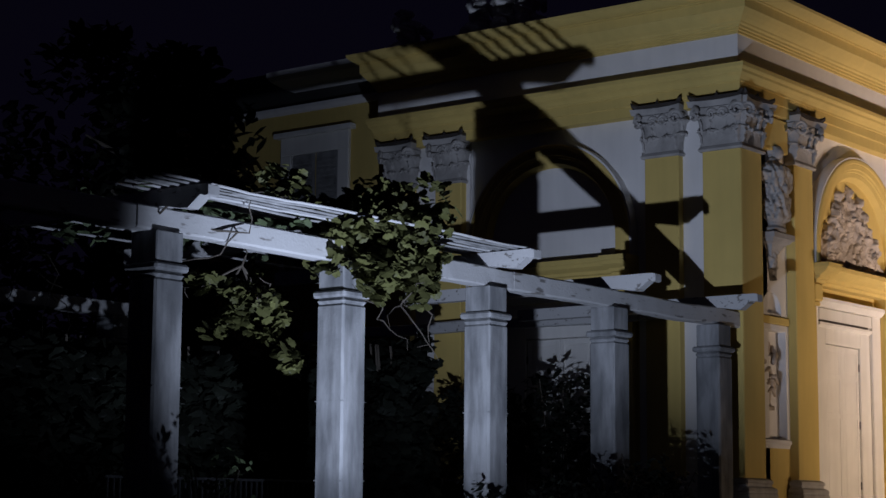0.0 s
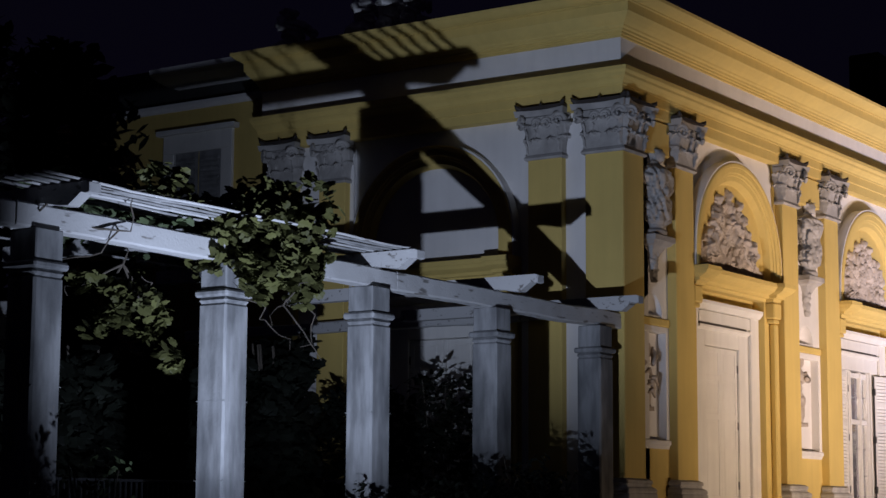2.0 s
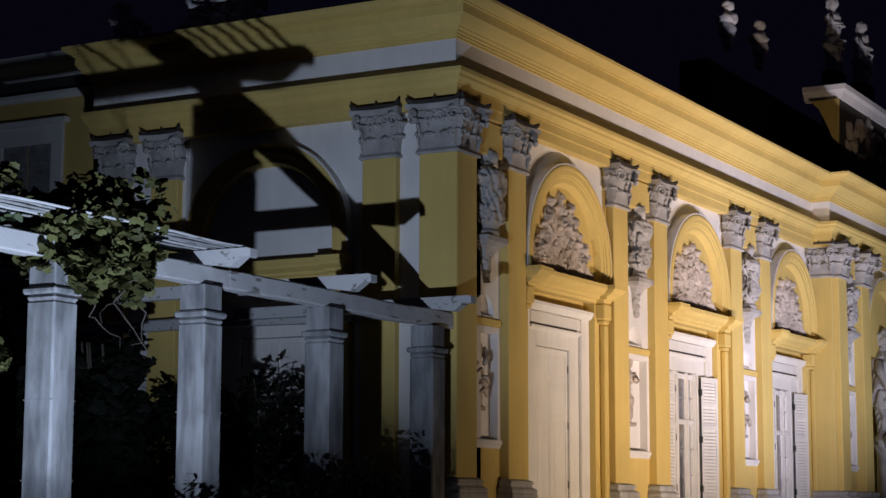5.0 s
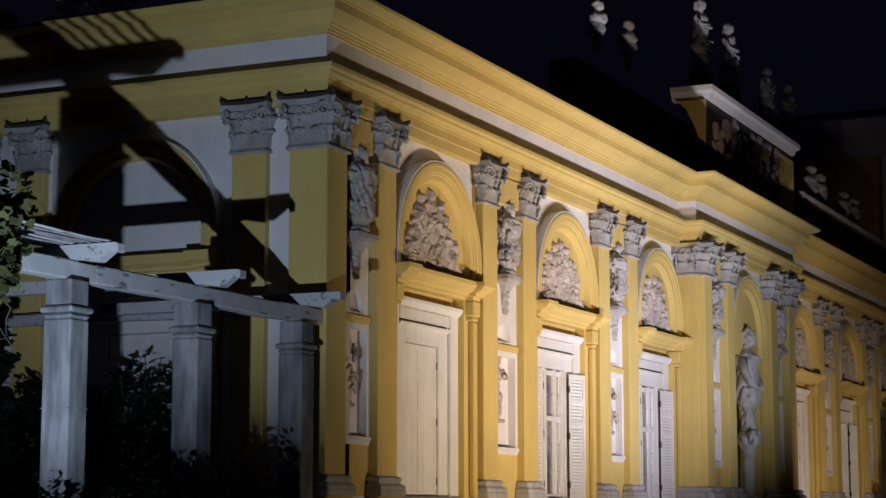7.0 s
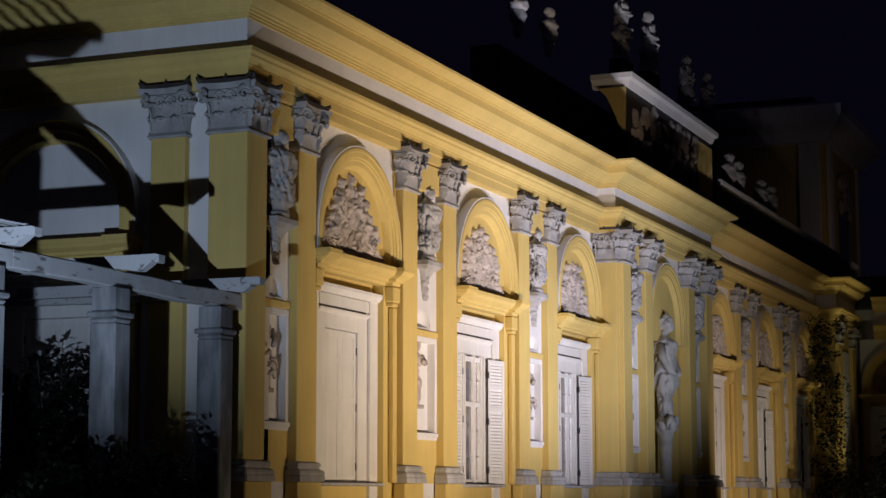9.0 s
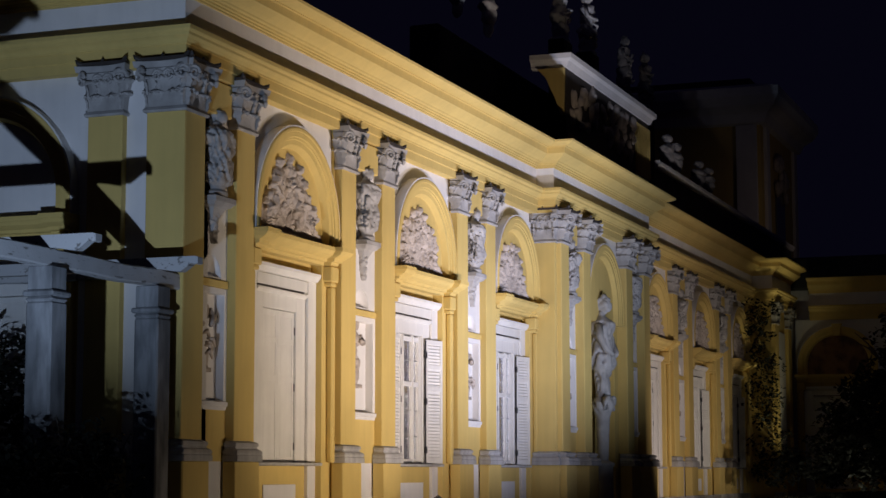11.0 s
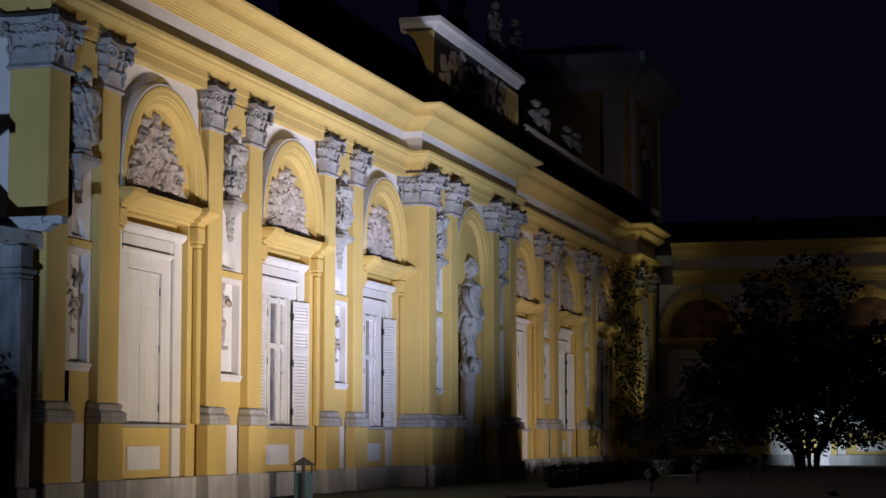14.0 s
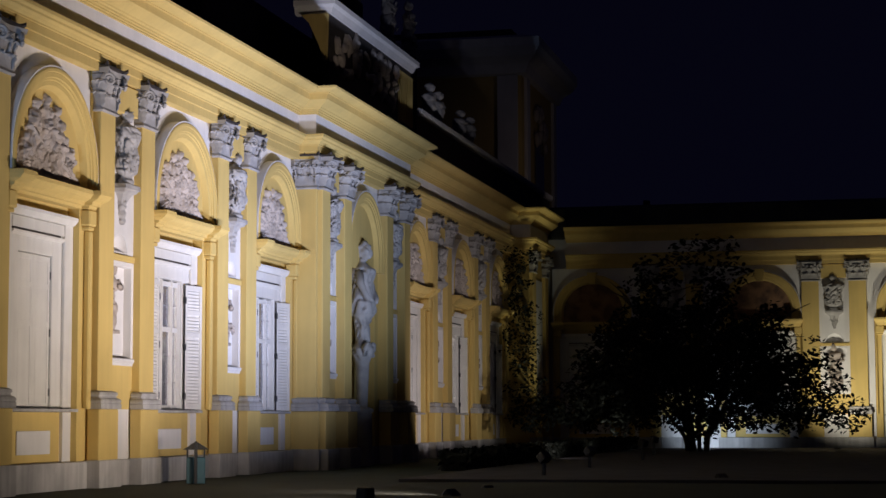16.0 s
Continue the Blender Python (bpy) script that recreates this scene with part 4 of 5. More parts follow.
for y in (20.2, 28.6):
    part("pilaster_strip", box(105.5, 105.7, y, y + 1.2, 12, 21.4, 0.02), WHITE, tower)
part("window", box(109.8, 112.6, 19.9, 20.0, 14.0, 18.5, 0.02), DARKGLASS, tower)
bm = bmesh.new()
for k in range(14):
    add_blob(bm, (rng.uniform(109.5, 113), 19.8, rng.uniform(17.5, 20.2)), (.35, .2, .5), 70 + k, 0.5, None, 1)
tagged(part("trophy_relief", bm, RELIEF, tower, "", True), kind="stuff")

# main block roof parapet behind, with busts and statues
para = setting(empty("parapet"), "main block parapet behind the roof, coloured near-black to look unlit", "parapet")
# near-black on parapet walls and pedestals stands in for missing light
part("parapet_wall", box(54.0, 104.0, 20.3, 21.3, 11.0, 15.6, 0.05), ROOF_AND_UNLIT, para)
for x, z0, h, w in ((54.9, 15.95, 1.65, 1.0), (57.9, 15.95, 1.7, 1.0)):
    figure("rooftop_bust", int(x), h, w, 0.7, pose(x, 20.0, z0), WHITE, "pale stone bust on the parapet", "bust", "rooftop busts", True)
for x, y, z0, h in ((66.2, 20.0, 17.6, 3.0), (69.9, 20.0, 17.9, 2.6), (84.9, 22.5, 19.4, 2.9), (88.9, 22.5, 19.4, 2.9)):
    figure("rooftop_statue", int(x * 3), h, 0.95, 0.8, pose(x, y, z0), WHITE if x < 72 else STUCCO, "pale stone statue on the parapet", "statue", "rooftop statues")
    part("pedestal", box(x - 0.6, x + 0.6, y - 0.3, y + 0.3, 11.0, z0 + 0.02, 0.03), ROOF_AND_UNLIT, para)
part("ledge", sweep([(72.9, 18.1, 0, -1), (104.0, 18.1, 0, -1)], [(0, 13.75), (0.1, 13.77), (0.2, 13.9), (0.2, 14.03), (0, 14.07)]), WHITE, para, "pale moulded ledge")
part("low_parapet", box(72.8, 104.0, 18.1, 18.6, 11.3, 14.0, 0.03), ROOF_AND_UNLIT, para)
for x, h in ((76.6, 1.7), (78.2, 1.6), (82.6, 1.5), (84.6, 1.5)):
    figure("rooftop_bust", int(x), h, 1.2, 0.8, pose(x, 18.5, 14.05), STUCCO, "grey stone bust on the parapet", "bust", "rooftop busts", True)
figure("rooftop_statue", 15, 1.3, 1.2, 0.7, pose(31.9, 25.6, 11.35), WHITE, "pale stone trophy above the short side", "sculpture")
for yy in (23.7, 23.0, 22.4):
    figure("rooftop_trophy", int(yy * 7), 1.5, 0.9, 0.6, pose(32.0, yy, 11.4), WHITE, "pale stone trophy above the short side", "sculpture", "rooftop trophies")

# ---- rear wing beside the short side ----
wing = wall("wall_rear_wing", pose(33.6, 29.4, 0, 0, 0, -90), "yellow rear wing with a shuttered window, in shade")
part("wing_wall", box(-6.0, 2.9, 0, 0.5, 0, 11.2, 0), YELLOW, wing)
part("wing_cornice", sweep([(-6.0, 0, 0, -1), (2.9, 0, 0, -1)], [(0, 11.16), (0.06, 11.18), (0.12, 11.26), (0.12, 11.34), (0, 11.37)]), WHITE, wing)
# attic band painted dark in place of the pergola's shadow
part("wing_attic", box(-6.0, 2.9, 0.1, 0.6, 11.2, 12.0, 0), ROOF_AND_UNLIT, wing, "attic band coloured dark to imitate shade")
part("wing_eave", sweep([(-1.2, 0.0, 0, -1), (2.9, 0.0, 0, -1)], [(-0.1, 11.72), (0.4, 11.74), (0.8, 11.82), (0.95, 11.9), (0.95, 12.02), (-0.1, 12.06)]), WHITE, wing, "white moulded eave")
part("wing_roof", box(-6.0, 2.9, 0.05, 6.0, 12.06, 12.3, 0), ROOF_AND_UNLIT, wing)
wwin = empty("shuttered_window", pose(33.6, 29.77, 0, 0, 0, -90), "white window surround with closed grey louvred shutters", "window")
for a, b, z0, z1, dd in ((-1.1, -0.75, 7.0, 10.1, 0.1), (0.75, 1.1, 7.0, 10.1, 0.1), (-1.1, 1.1, 10.1, 10.55, 0.1), (-1.25, 1.25, 10.55, 10.68, 0.22)):
    part("surround", box(a, b, -dd, -0.002, z0, z1, 0.015), TRIM, wwin)
for a in (-0.75, 0.02):
    part("shutter_frame", box(a, a + 0.73, -0.04, -0.002, 7.0, 10.1, 0.01), OLDWOOD_AND_UNLIT, wwin)
    for k in range(24):
        part("slat", box(a + 0.08, a + 0.65, -0.075, -0.045, 7.1 + k * 0.12, 7.17 + k * 0.12, 0.004), OLDWOOD_AND_UNLIT, wwin)

# ---- pergola ----
PZ = 4.97        # underside of the beams
POSTS_X = [20.23 - 0.27 - 3.555 * k for k in range(4, 0, -1)] + [20.0, 23.45, 27.02, 30.62]


def stone_post():
    p = empty("pergola_post", None, "weathered pale stone pergola post with moulded cap", "post", "pergola posts")
    part("shaft", box(-0.25, 0.25, -0.25, 0.25, 0.55, 4.37, 0.03), CONCRETE, p)
    for z in (1.9, 3.0):
        part("shaft_joint", box(-0.253, 0.253, -0.253, 0.253, z, z + 0.012, 0), CONCRETE, p)
    part("plinth", box(-0.34, 0.34, -0.34, 0.34, 0.0, 0.55, 0.03), CONCRETE, p)
    cap = part("cap", box(-0.3, 0.3, -0.3, 0.3, 4.46, 4.56, 0.03), CONCRETE, p)
    part("cap_moulding", box(-0.265, 0.265, -0.265, 0.265, 4.37, 4.457, 0.05), CONCRETE, cap)
    part("neck", box(-0.235, 0.235, -0.235, 0.235, 4.56, PZ, 0.015), CONCRETE, p)
    return p


first_post = stone_post()
spots = [(x, 17.2) for x in POSTS_X] + [(x, 25.6) for x in (9.0, 12.6, 16.2, 19.8, 23.4)]
for k, (x, y) in enumerate(spots):
    m = pose(x, y, 0, 0, 0, 0)
    if k == 0:
        first_post.matrix_basis = m
    else:
        copy_thing(first_post, m)


def beam(name, x0, x1, y, z0, z1, w, material, seed):
    """A worn timber along x, slightly crooked, with rounded edges."""
    bm = bmesh.new()
    n = max(2, int((x1 - x0) / 0.25))
    rings = []
    for i in range(n + 1):
        x = x0 + (x1 - x0) * i / n
        dz = 0.03 * noise.noise(Vector((x * 0.6, seed, 0)))
        dy = 0.03 * noise.noise(Vector((x * 0.5, seed, 7)))
        c = 0.025
        ring = []
        for py, pz in ((-w / 2 + c, z0), (w / 2 - c, z0), (w / 2, z0 + c), (w / 2, z1 - c), (w / 2 - c, z1), (-w / 2 + c, z1), (-w / 2, z1 - c), (-w / 2, z0 + c)):
            j = 0.012 * noise.noise(Vector((x * 3, py * 9 + seed, pz * 9)))
            ring.append(bm.verts.new((x, y + py + dy + j, pz + dz + j)))
        rings.append(ring)
    for a, b in zip(rings, rings[1:]):
        for k in range(8):
            bm.faces.new((a[k], a[(k + 1) % 8], b[(k + 1) % 8], b[k]))
    bm.faces.new(list(reversed(rings[0])))
    bm.faces.new(rings[-1])
    return link(name, bm, material)


for k, (a, b) in enumerate(((3.0, 8.9), (8.93, 15.9), (15.93, 19.75), (19.8, 24.0), (24.02, 31.45))):
    tagged(beam("pergola_beam", a, b, 17.2, PZ, PZ + 0.31, 0.28, WOOD, k), "white painted pergola beam with peeling paint", "beam", "pergola beams")
# back-row beams take the grey wood colour to imitate dimmer light
for k, (a, b) in enumerate(((3.0, 12.6), (12.62, 24.2))):
    tagged(beam("pergola_beam", a, b, 25.6, PZ + 0.02, PZ + 0.28, 0.3, OLDWOOD_AND_UNLIT, 20 + k), "pergola beam at the back row, greyed to imitate shade", "beam", "pergola beams")
ob = beam("wall_plate", -6.9, 3.4, 0, 5.22, 5.45, 0.22, WOOD, 31)
ob.matrix_basis = pose(31.25, 21.0, 0, 0, 0, -90)
tagged(ob, "white weathered timber plate along the side wall", "beam")


def rafter(x, y0, y1, seed):
    """A rafter along y with a scroll-cut tail at y0."""
    bm = bmesh.new()
    z0, z1 = PZ + 0.31, PZ + 0.53
    outline = [(y0, z1 - 0.14), (y0 - 0.0, z1 - 0.02), (y0 + 0.06, z1), (y1, z1), (y1, z0), (17.0, z0), (y0 + 0.5, z0 - 0.05), (y0 + 0.36, z0 - 0.06), (y0 + 0.24, z0 + 0.02), (y0 + 0.14, z0 + 0.09), (y0 + 0.06, z0 + 0.07)]
    lo = [bm.verts.new((x - 0.1, a, b)) for a, b in outline]
    hi = [bm.verts.new((x + 0.1, a, b)) for a, b in outline]
    bm.faces.new(lo)
    bm.faces.new(list(reversed(hi)))
    for i in range(len(lo)):
        j = (i + 1) % len(lo)
        bm.faces.new((lo[j], lo[i], hi[i], hi[j]))
    return tagged(link("pergola_rafter", bm, WOOD), "white weathered pergola rafter with scroll-cut tail", "rafter", "pergola rafters")


for k, x in enumerate(POSTS_X):
    rafter(x, 17.0 if k == 4 else 16.22, 21.6, k)
for k in range(7):
    y = 16.4 + 0.17 * k
    tagged(beam("pergola_batten", 15.7, 23.45 + 0.06 * (k % 3), y, PZ + 0.54, PZ + 0.58, 0.06, OLDWOOD_AND_UNLIT if k % 4 else WOOD, 40 + k), "thin pale pergola batten", "batten", "pergola battens")
for k in range(5):
    y = 17.6 + 0.85 * k
    tagged(beam("pergola_batten", 16.2, 23.6, y, PZ + 0.54, PZ + 0.58, 0.06, OLDWOOD_AND_UNLIT, 60 + k), "thin pale pergola batten", "batten", "pergola battens")

# ---- iron railing behind the posts ----
rail = empty("iron_railing", None, "low black iron railing behind the pergola posts", "railing")
part("top_rail", box(18.2, 23.2, 19.98, 20.02, 1.93, 1.97, 0.004), IRON, rail)
part("bottom_rail", box(18.2, 23.2, 19.98, 20.02, 0.9, 0.94, 0.004), IRON, rail)
bm0 = box(-0.012, 0.012, -0.012, 0.012, 0.0, 1.95, 0)
bar_me = bpy.data.meshes.new("bar")
bm0.to_mesh(bar_me)
bm0.free()
bar_me.materials.append(IRON)
for k in range(42):
    share("bar", bar_me, rail, pose(18.25 + 0.118 * k, 20.0, 0))


# ---- plants ----
def leaf_shape(bm, c, size, rng, lobes=True):
    """One leaf: a folded five-lobed blade, randomly turned."""
    e = Euler((rng.uniform(-1.0, 1.0), rng.uniform(-0.8, 0.8), rng.uniform(0, 6.28))).to_matrix()
    pts = ((0, -0.26), (0.18, -0.48), (0.4, -0.38), (0.43, -0.16), (0.56, 0.02), (0.46, 0.2), (0.36, 0.42), (0.18, 0.42), (0, 0.58), (-0.18, 0.42), (-0.36, 0.42), (-0.46, 0.2), (-0.56, 0.02), (-0.43, -0.16), (-0.4, -0.38), (-0.18, -0.48)) if lobes else ((0, -0.5), (0.26, -0.1), (0.2, 0.25), (0, 0.55), (-0.2, 0.25), (-0.26, -0.1))
    mid = bm.verts.new(Vector(c) + e @ Vector((0, 0, 0.06 * size)))
    vs = [bm.verts.new(Vector(c) + e @ Vector((px * size, py * size, 0.12 * size * (abs(px) - 0.3)))) for px, py in pts]
    for i in range(len(vs)):
        bm.faces.new((mid, vs[i], vs[(i + 1) % len(vs)]))


def foliage(name, clumps, per, size, material, seed, parent, lobes=True, label=""):
    rng = random.Random(seed)
    bm = bmesh.new()
    for (cx, cy, cz), r in clumps:
        for k in range(int(per * r * r * 4)):
            d = Vector((rng.gauss(0, 1), rng.gauss(0, 1), rng.gauss(0, 1))).normalized() * r * rng.uniform(0.55, 1.05)
            leaf_shape(bm, (cx + d.x, cy + d.y, cz + d.z * 0.85), size * rng.uniform(0.6, 1.3), rng, lobes)
    return tagged(part(name, bm, material, parent, label), kind="stuff")


def twigs(parent, start, n, length, seed, r=0.02, drop=0.0):
    rng = random.Random(seed)
    for k in range(n):
        p = Vector(start)
        d = Vector((rng.gauss(0, 1), rng.gauss(0, 0.6), rng.gauss(0, 0.8) - drop)).normalized()
        pts = [p.copy()]
        for i in range(7):
            d = (d + Vector((rng.gauss(0, 0.7), rng.gauss(0, 0.6), rng.gauss(0, 0.6) - 0.2 * drop))).normalized()
            p = p + d * length / 7
            pts.append(p.copy())
        bm = bmesh.new()
        add_tube(bm, pts, [r * (1 - 0.1 * i) for i in range(8)], 5)
        part("stem", bm, BARK, parent)


vine = empty("pergola_vine", None, "leafy grape vine hanging over the pergola beam", "vine", kind="")
rng = random.Random(21)
cl = []
for k in range(46):
    cl.append(((rng.gauss(20.45, 0.62), rng.uniform(16.45, 17.5), 5.38 + rng.gauss(0.1, 0.34)), rng.uniform(0.22, 0.42)))
for k in range(20):
    cl.append(((rng.uniform(19.9, 21.5), rng.uniform(16.4, 16.9), rng.uniform(4.5, 5.2)), rng.uniform(0.18, 0.28)))
for k in range(16):
    cl.append(((rng.uniform(18.7, 19.6), rng.uniform(17.6, 18.6), rng.uniform(4.0, 4.8)), rng.uniform(0.15, 0.24)))
for k in range(7):
    cl.append(((rng.uniform(19.3, 19.8), rng.uniform(17.6, 18.2), rng.uniform(3.55, 4.0)), rng.uniform(0.14, 0.2)))
for k in range(5):
    cl.append(((rng.uniform(17.6, 18.3), rng.uniform(17.8, 18.8), rng.uniform(4.1, 4.7)), rng.uniform(0.13, 0.2)))
foliage("leaves", cl, 96, 0.17, VINELEAF, 3, vine)
cl = []
for k in range(38):
    x = rng.uniform(17.4, 21.6)
    cl.append(((x, rng.uniform(17.3, 20.5), 5.72 + rng.gauss(0, 0.2)), rng.uniform(0.2, 0.42)))
foliage("upper_leaves", cl, 40, 0.17, DARKLEAF, 4, vine)
for start, n, length, seed, r, drop in (((21.2, 17.0, 4.6), 4, 1.3, 4, 0.016, 0.5), ((20.5, 16.85, 4.5), 3, 1.2, 6, 0.013, 0.9), ((17.6, 16.95, 5.1), 5, 1.3, 8, 0.014, 0.3),
                                         ((16.4, 16.9, 5.4), 5, 1.0, 9, 0.02, -0.2), ((15.0, 18.5, 4.9), 7, 2.0, 10, 0.014, 0.1), ((19.0, 18.2, 4.9), 6, 1.5, 12, 0.016, 0.8)):
    twigs(vine, start, n, length, seed, r, drop)


def bush(x, y, w, h, n, seed, material=DARKLEAF, size=0.1, label="dark rose bush at the foot of the pergola"):
    b = empty("bush", pose(x, y, 0), label, "bush", "bushes by the pergola")
    rng = random.Random(seed)
    cl = [((rng.gauss(0, w / 3), rng.gauss(0, w / 4), rng.uniform(0.15, 1.0) ** 0.8 * h), rng.uniform(0.16, 0.4)) for k in range(n)]
    foliage("leaves", cl, 70, size * 1.25, material, seed, b, False)
    for k in range(9):
        bm = bmesh.new()
        a = rng.uniform(0, 6.28)
        top = (rng.gauss(0, w / 3), rng.gauss(0, w / 4), h * rng.uniform(0.7, 1.1))
        add_tube(bm, [(0.1 * math.cos(a), 0.1 * math.sin(a), -0.1), (top[0] * 0.4, top[1] * 0.4, top[2] * 0.5), top], [0.025, 0.018, 0.008], 5)
        part("stem", bm, BARK, b)
    return b


bush(16.2, 15.9, 0.9, 2.1, 10, 1)
for k, (x, y, w, h, n) in enumerate(((22.2, 16.1, 1.5, 1.5, 26), (23.9, 16.0, 1.6, 1.75, 34), (25.4, 16.2, 1.8, 1.95, 44), (26.9, 16.4, 1.2, 2.3, 30))):
    # bushes after the first take the leaf colour with darkness painted in
    bush(x, y, w, h, n * 2, 20 + k, UNLIT_LEAF if k else DARKLEAF)
bush(30.3, 20.4, 2.0, 4.0, 80, 5, material=UNLIT_LEAF, size=0.16, label="tall dark shrub against the side wall")
bush(30.2, 22.8, 2.6, 4.0, 110, 6, material=UNLIT_LEAF, size=0.16, label="tall dark shrub against the side wall")
bush(30.0, 18.3, 1.8, 2.2, 24, 7, material=UNLIT_LEAF, size=0.16, label="low dark shrub against the side wall")
bush(29.8, 25.4, 3.0, 4.3, 120, 8, material=UNLIT_LEAF, size=0.16, label="tall dark shrub against the side wall")

def thicket(name, x0, x1, y0, y1, h, n, seed, label):
    """A dense overgrown mass of climbers."""
    th = empty(name, None, label, "climber")
    rng = random.Random(seed)
    bm = bmesh.new()
    for k in range(n):
        x, y = rng.uniform(x0, x1), rng.uniform(y0, y1)
        top = h * (0.85 + 0.25 * noise.noise(Vector((x * 0.7, y * 0.7, seed))))
        leaf_shape(bm, (x, y, rng.random() * top), 0.3 * rng.uniform(0.7, 1.3), rng, True)
    tagged(part("leaves", bm, UNLIT_LEAF, th), kind="stuff")
    for k in range(14):
        x, y = rng.uniform(x0, x1), (y0 + y1) / 2
        bm = bmesh.new()
        add_tube(bm, [(x, y, -0.1), (x + 0.1, y - 0.1, h * 0.4), (x - 0.1, y, h * 0.9)], [0.05, 0.04, 0.02], 5)
        part("stem", bm, BARK, th)


thicket("climber_thicket", 24.6, 26.6, 20.6, 21.6, 4.9, 2600, 19, "dark climber hanging from the pergola roof")
thicket("climber_thicket", 17.2, 25.5, 21.2, 22.8, 4.6, 9000, 17, "dense dark climbers under the pergola")

# ---- dark garden tree before the far wing ----
tree = empty("garden_tree", pose(82.5, 7.9, 0), "broad dark leafy tree with low branching trunk", "tree")
rng = random.Random(8)
bm = bmesh.new()
ends = []
for k in range(13):
    a = rng.uniform(0, 6.28)
    lean = rng.uniform(1.0, 4.6)
    top = Vector((math.cos(a) * lean, math.sin(a) * lean, rng.uniform(3.5, 6.8)))
    midp = Vector((top.x * 0.35, top.y * 0.35, top.z * 0.5))
    add_tube(bm, [(0.4 * math.cos(a), 0.4 * math.sin(a), -0.2), (midp.x * 0.5, midp.y * 0.35, 0.7), midp, top], [0.12, 0.1, 0.07, 0.02], 6)
    for j in range(5):
        p = midp.lerp(top, rng.uniform(0, 1))
        q = p + Vector((rng.gauss(0, 1.3), rng.gauss(0, 1.3), rng.uniform(0, 1.4)))
        add_tube(bm, [p, p.lerp(q, 0.5) + Vector((0, 0, 0.15)), q], [0.06, 0.04, 0.012], 5)
part("trunk", bm, BARK, tree, "several dark leaning stems")
cl = []
for k in range(460):
    a, u = rng.uniform(0, 6.28), rng.random() ** 0.5
    r = 6.3 * u * (1 + 0.16 * math.sin(3 * a + 1) + 0.1 * math.sin(7 * a))
    top = 1.9 + 6.6 * (1 - u ** 2.0) * (0.9 + 0.16 * math.sin(5 * a + 2))
    z = 0.9 + (0.4 + 1.1 * (1 - u)) * rng.random() + (top - 1.4) * rng.random() ** 0.75
    cl.append(((r * math.cos(a), r * math.sin(a), z), rng.uniform(0.5, 0.95)))
foliage("crown", [q for q in cl if q[0][2] > 3.1], 24, 0.3, UNLIT_LEAF, 9, tree, False)
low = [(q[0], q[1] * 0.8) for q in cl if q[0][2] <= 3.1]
foliage("low_leaves", low, 34, 0.24, UNLIT_LEAF, 10, tree, False)

def night_tree(x, y, h, r, seed):
    """A tall dark tree behind the house: tapered trunk, limbs and many leafy clumps."""
    tr = empty("background_tree", pose(x, y, 0), "tall dark tree behind the palace against the night sky", "tree", "background trees")
    rng = random.Random(seed)
    bm = bmesh.new()
    add_tube(bm, [(0, 0, -0.2), (0.1, 0, h * 0.3), (0, 0.1, h * 0.6), (0, 0, h * 0.9)], [0.4, 0.3, 0.18, 0.04], 8)
    part("trunk", bm, BARK, tr)
    for k in range(8):
        a, z = rng.uniform(0, 6.28), rng.uniform(0.3, 0.75) * h
        bm = bmesh.new()
        add_tube(bm, [(0, 0, z), (0.5 * r * math.cos(a), 0.5 * r * math.sin(a), z + 0.1 * h), (0.9 * r * math.cos(a), 0.9 * r * math.sin(a), z + 0.14 * h)], [0.14, 0.08, 0.02], 6)
        part("limb", bm, BARK, tr)
    cl = []
    for k in range(170):
        a, v = rng.uniform(0, 6.28), rng.random()
        rr = r * math.sin(math.pi * min(1, 0.12 + 0.88 * v)) ** 0.6 * rng.random() ** 0.5
        cl.append(((rr * math.cos(a), rr * math.sin(a), h * (0.32 + 0.68 * v)), rng.uniform(0.5, 1.0)))
    foliage("crown", cl, 7, 0.5, UNLIT_LEAF, seed, tr, False)


night_tree(30.4, 31.4, 11.8, 2.3, 64)
night_tree(37.5, 41.5, 15.5, 4.2, 61)
night_tree(28.0, 44.0, 11.5, 4.5, 62)
night_tree(45.0, 42.0, 13.0, 3.6, 63)

# creeper on the end pavilion
creeper = empty("wall_creeper", None, "dark creeper climbing the end pavilion", "creeper")
cl = [((rng.uniform(84.6, 87.2) + 0.02, rng.uniform(15.7, 16.9), rng.uniform(1.5, 9.2)), rng.uniform(0.25, 0.55)) for k in range(80)]
foliage("leaves", cl, 34, 0.2, UNLIT_LEAF, 12, creeper, False)

# clipped hedge along the court
hedge = empty("hedge", None, "low clipped dark hedge along the court", "hedge")
bm = bmesh.new()
rng = random.Random(31)
for k in range(9000):
    x = rng.uniform(53.0, 92.0)
    leaf_shape(bm, (x, 11.6 + rng.uniform(0, 1.0), rng.uniform(0.05, 0.62) + 0.05 * noise.noise(Vector((x, 0, 0)))), 0.2, rng, False)
tagged(part("leaves", bm, UNLIT_LEAF, hedge), kind="stuff")
part("body", box(53.1, 92.0, 11.7, 12.5, -0.1, 0.5, 0.05), UNLIT_LEAF, hedge)

# ---- litter bin with a little roof, and floodlight housings ----
bin_ = empty("litter_bin", pose(42.2, 15.9, 0, 0, 0, 20), "dark teal litter bin with a small pitched roof", "bin")
part("body", box(-0.26, 0.26, -0.22, 0.22, 0.0, 0.62, 0.02), BLUE, bin_)
for sx in (-0.24, 0.24):
    for sy in (-0.2, 0.2):
        part("roof_post", box(sx - 0.02, sx + 0.02, sy - 0.02, sy + 0.02, 0.62, 0.8, 0), IRON, bin_)
bm = bmesh.new()
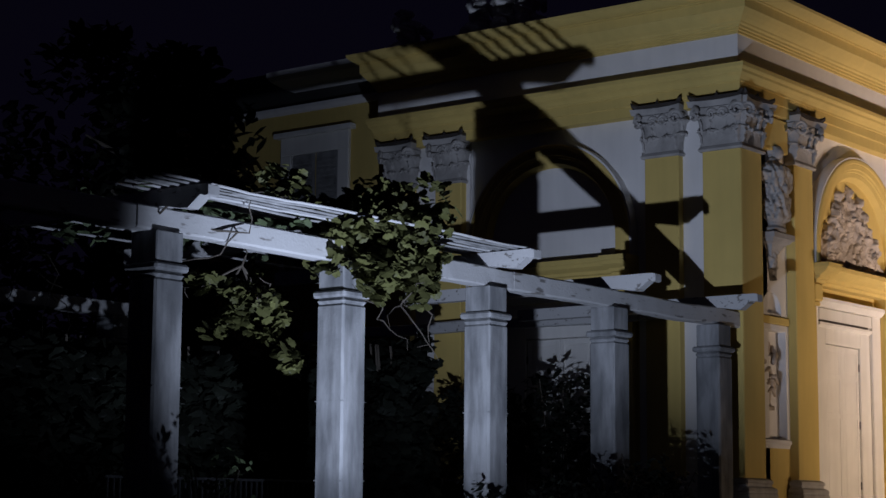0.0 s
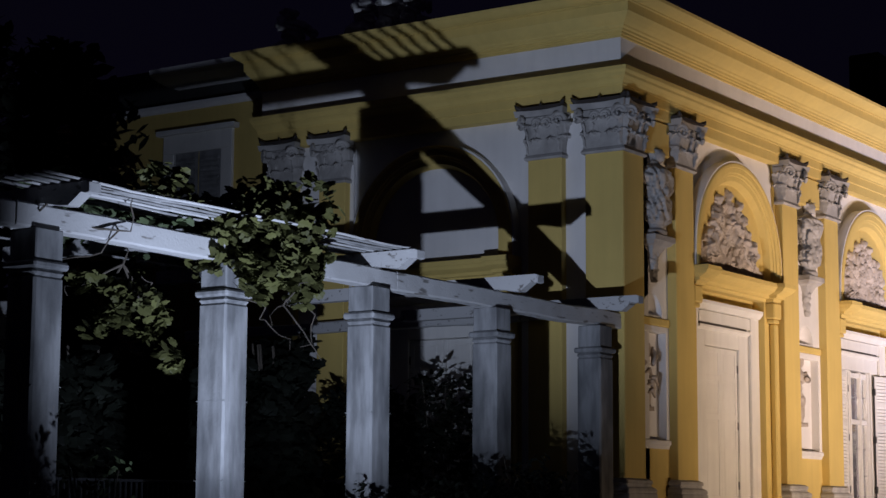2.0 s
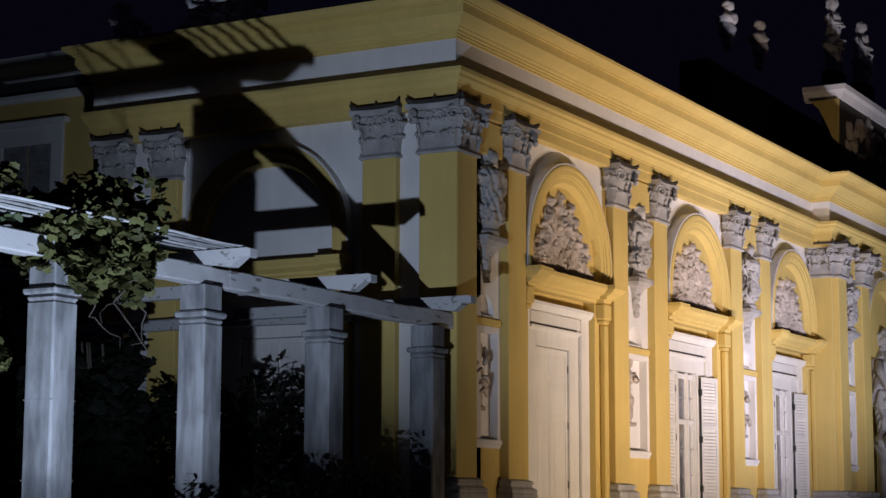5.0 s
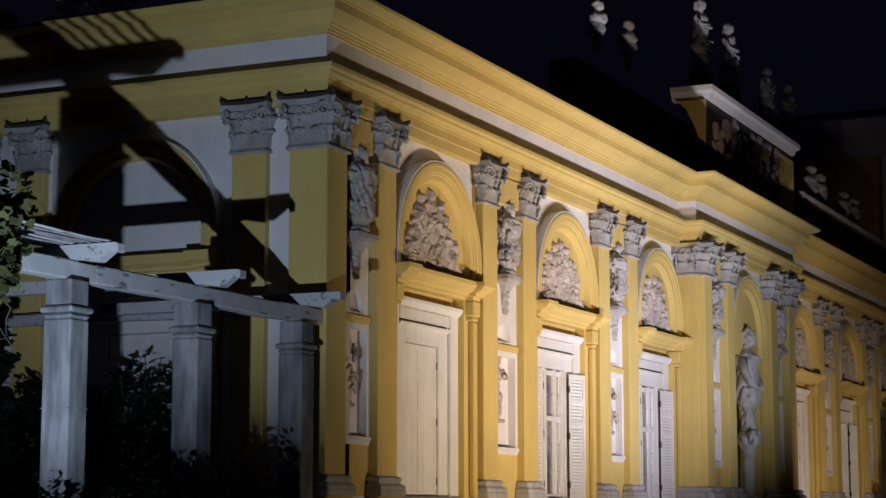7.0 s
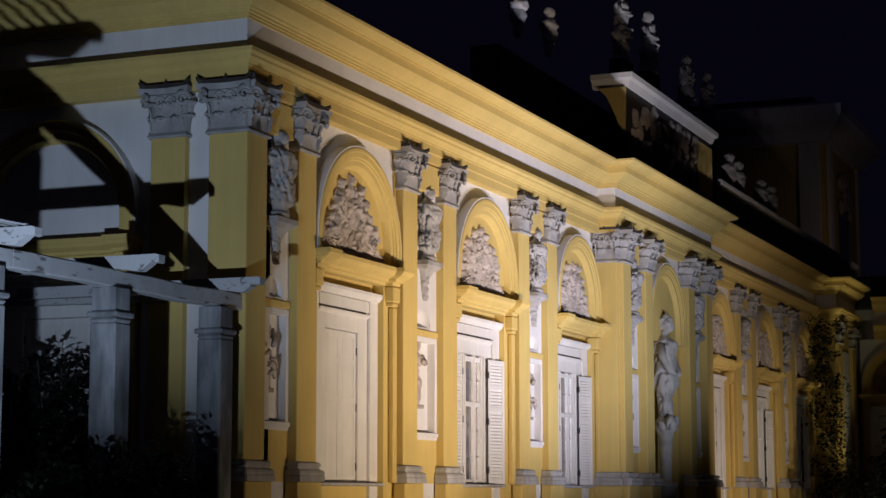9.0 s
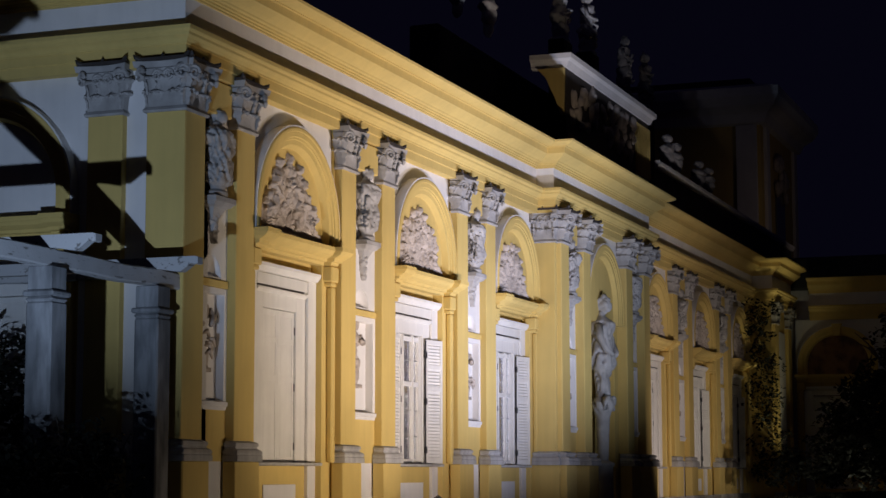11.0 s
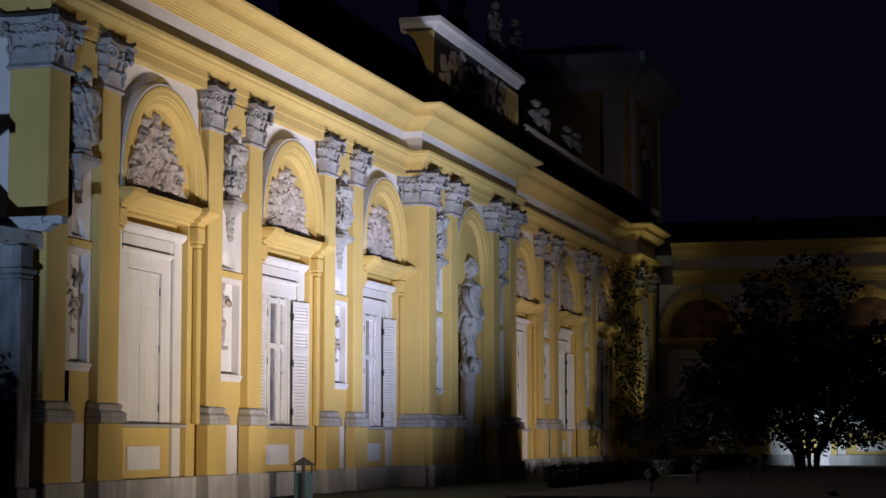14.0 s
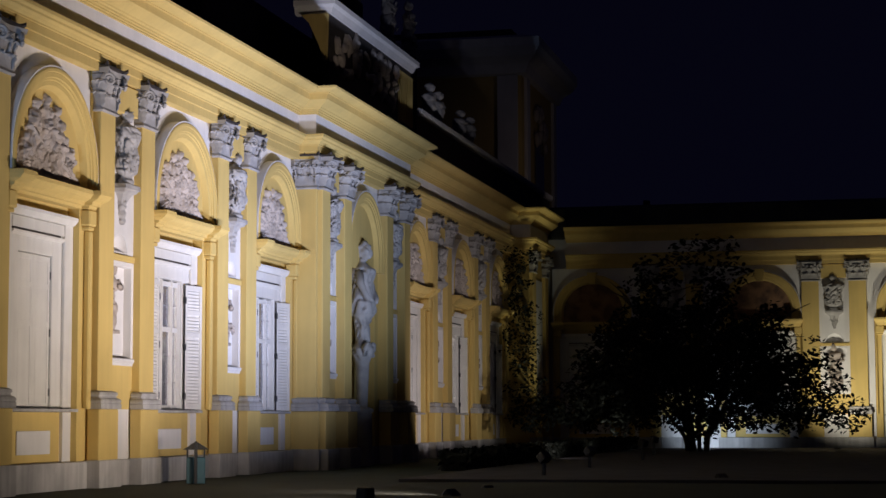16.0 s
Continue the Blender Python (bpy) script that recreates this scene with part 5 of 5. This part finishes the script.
vs = [bm.verts.new(p) for p in ((-.34, -.3, .8), (.34, -.3, .8), (.34, .3, .8), (-.34, .3, .8), (0, 0, 1.0))]
for f in ((0, 1, 4), (1, 2, 4), (2, 3, 4), (3, 0, 4), (3, 2, 1, 0)):
    bm.faces.new([vs[i] for i in f])
part("roof", bm, IRON, bin_)
part("stake", box(-0.42, -0.34, -0.04, 0.04, 0, 0.95, 0.01), IRON, bin_)


def floodlight(x, y, z, tx, ty, tz):
    f = empty("floodlight", None, "small black floodlight housing, also set at added fill lamps", "floodlight", "garden floodlights")
    d = Vector((tx - x, ty - y, tz - z)).normalized()
    back = Vector((x, y, z)) - d * 0.28
    q = d.to_track_quat("Y", "Z").to_matrix().to_4x4()
    h = part("housing", box(-0.16, 0.16, -0.14, 0.1, -0.12, 0.12, 0.03), IRON, f)
    h.matrix_basis = Matrix.Translation(back) @ q
    part("foot", box(back.x - 0.05, back.x + 0.05, back.y - 0.05, back.y + 0.05, -0.12, back.z - 0.02, 0.01), IRON, f)


floodlight(*FLOOD, *FLOOD_AIM)
# unseen flaps, added to trim the flood's light on posts and walls
shield = empty("light_blocker", None, "added unseen flaps that block part of the pergola floodlight", "shield")
part("side_flap", box(16.415, 16.425, 12.3, 13.15, 0.2, 1.6, 0), IRON, shield)
part("foot", box(16.39, 16.45, 12.4, 12.46, -0.1, 0.22, 0), IRON, shield)
arc = [(16.5, 12.55, 0.55 * math.cos(radians(a)), 0.55 * math.sin(radians(a))) for a in range(-8, 95, 8)]
part("front_flap", sweep(arc, [(1.0, -0.1), (1.01, -0.1), (1.01, 0.81), (1.0, 0.81)]), IRON, shield)
arc = [(16.5, 12.55, 0.55 * math.cos(radians(a)), 0.55 * math.sin(radians(a))) for a in range(16, 32, 3)]
part("upper_flap", sweep(arc, [(0.985, 0.7), (0.995, 0.7), (0.995, 0.84), (0.985, 0.84)]), IRON, shield)
arc = [(16.5, 12.55, 0.55 * math.cos(radians(a)), 0.55 * math.sin(radians(a))) for a in (43.5, 46.5, 49.5)]
part("corner_flap", sweep(arc, [(0.985, 0.7), (0.995, 0.7), (0.995, 1.04), (0.985, 1.04)]), IRON, shield)
# the added fill lamps get housings as well
for place, target, power, colour, cone in FRONT_LAMPS_AND_FILLS + FAR_LAMPS_AND_FILL:
    floodlight(*place, *target)
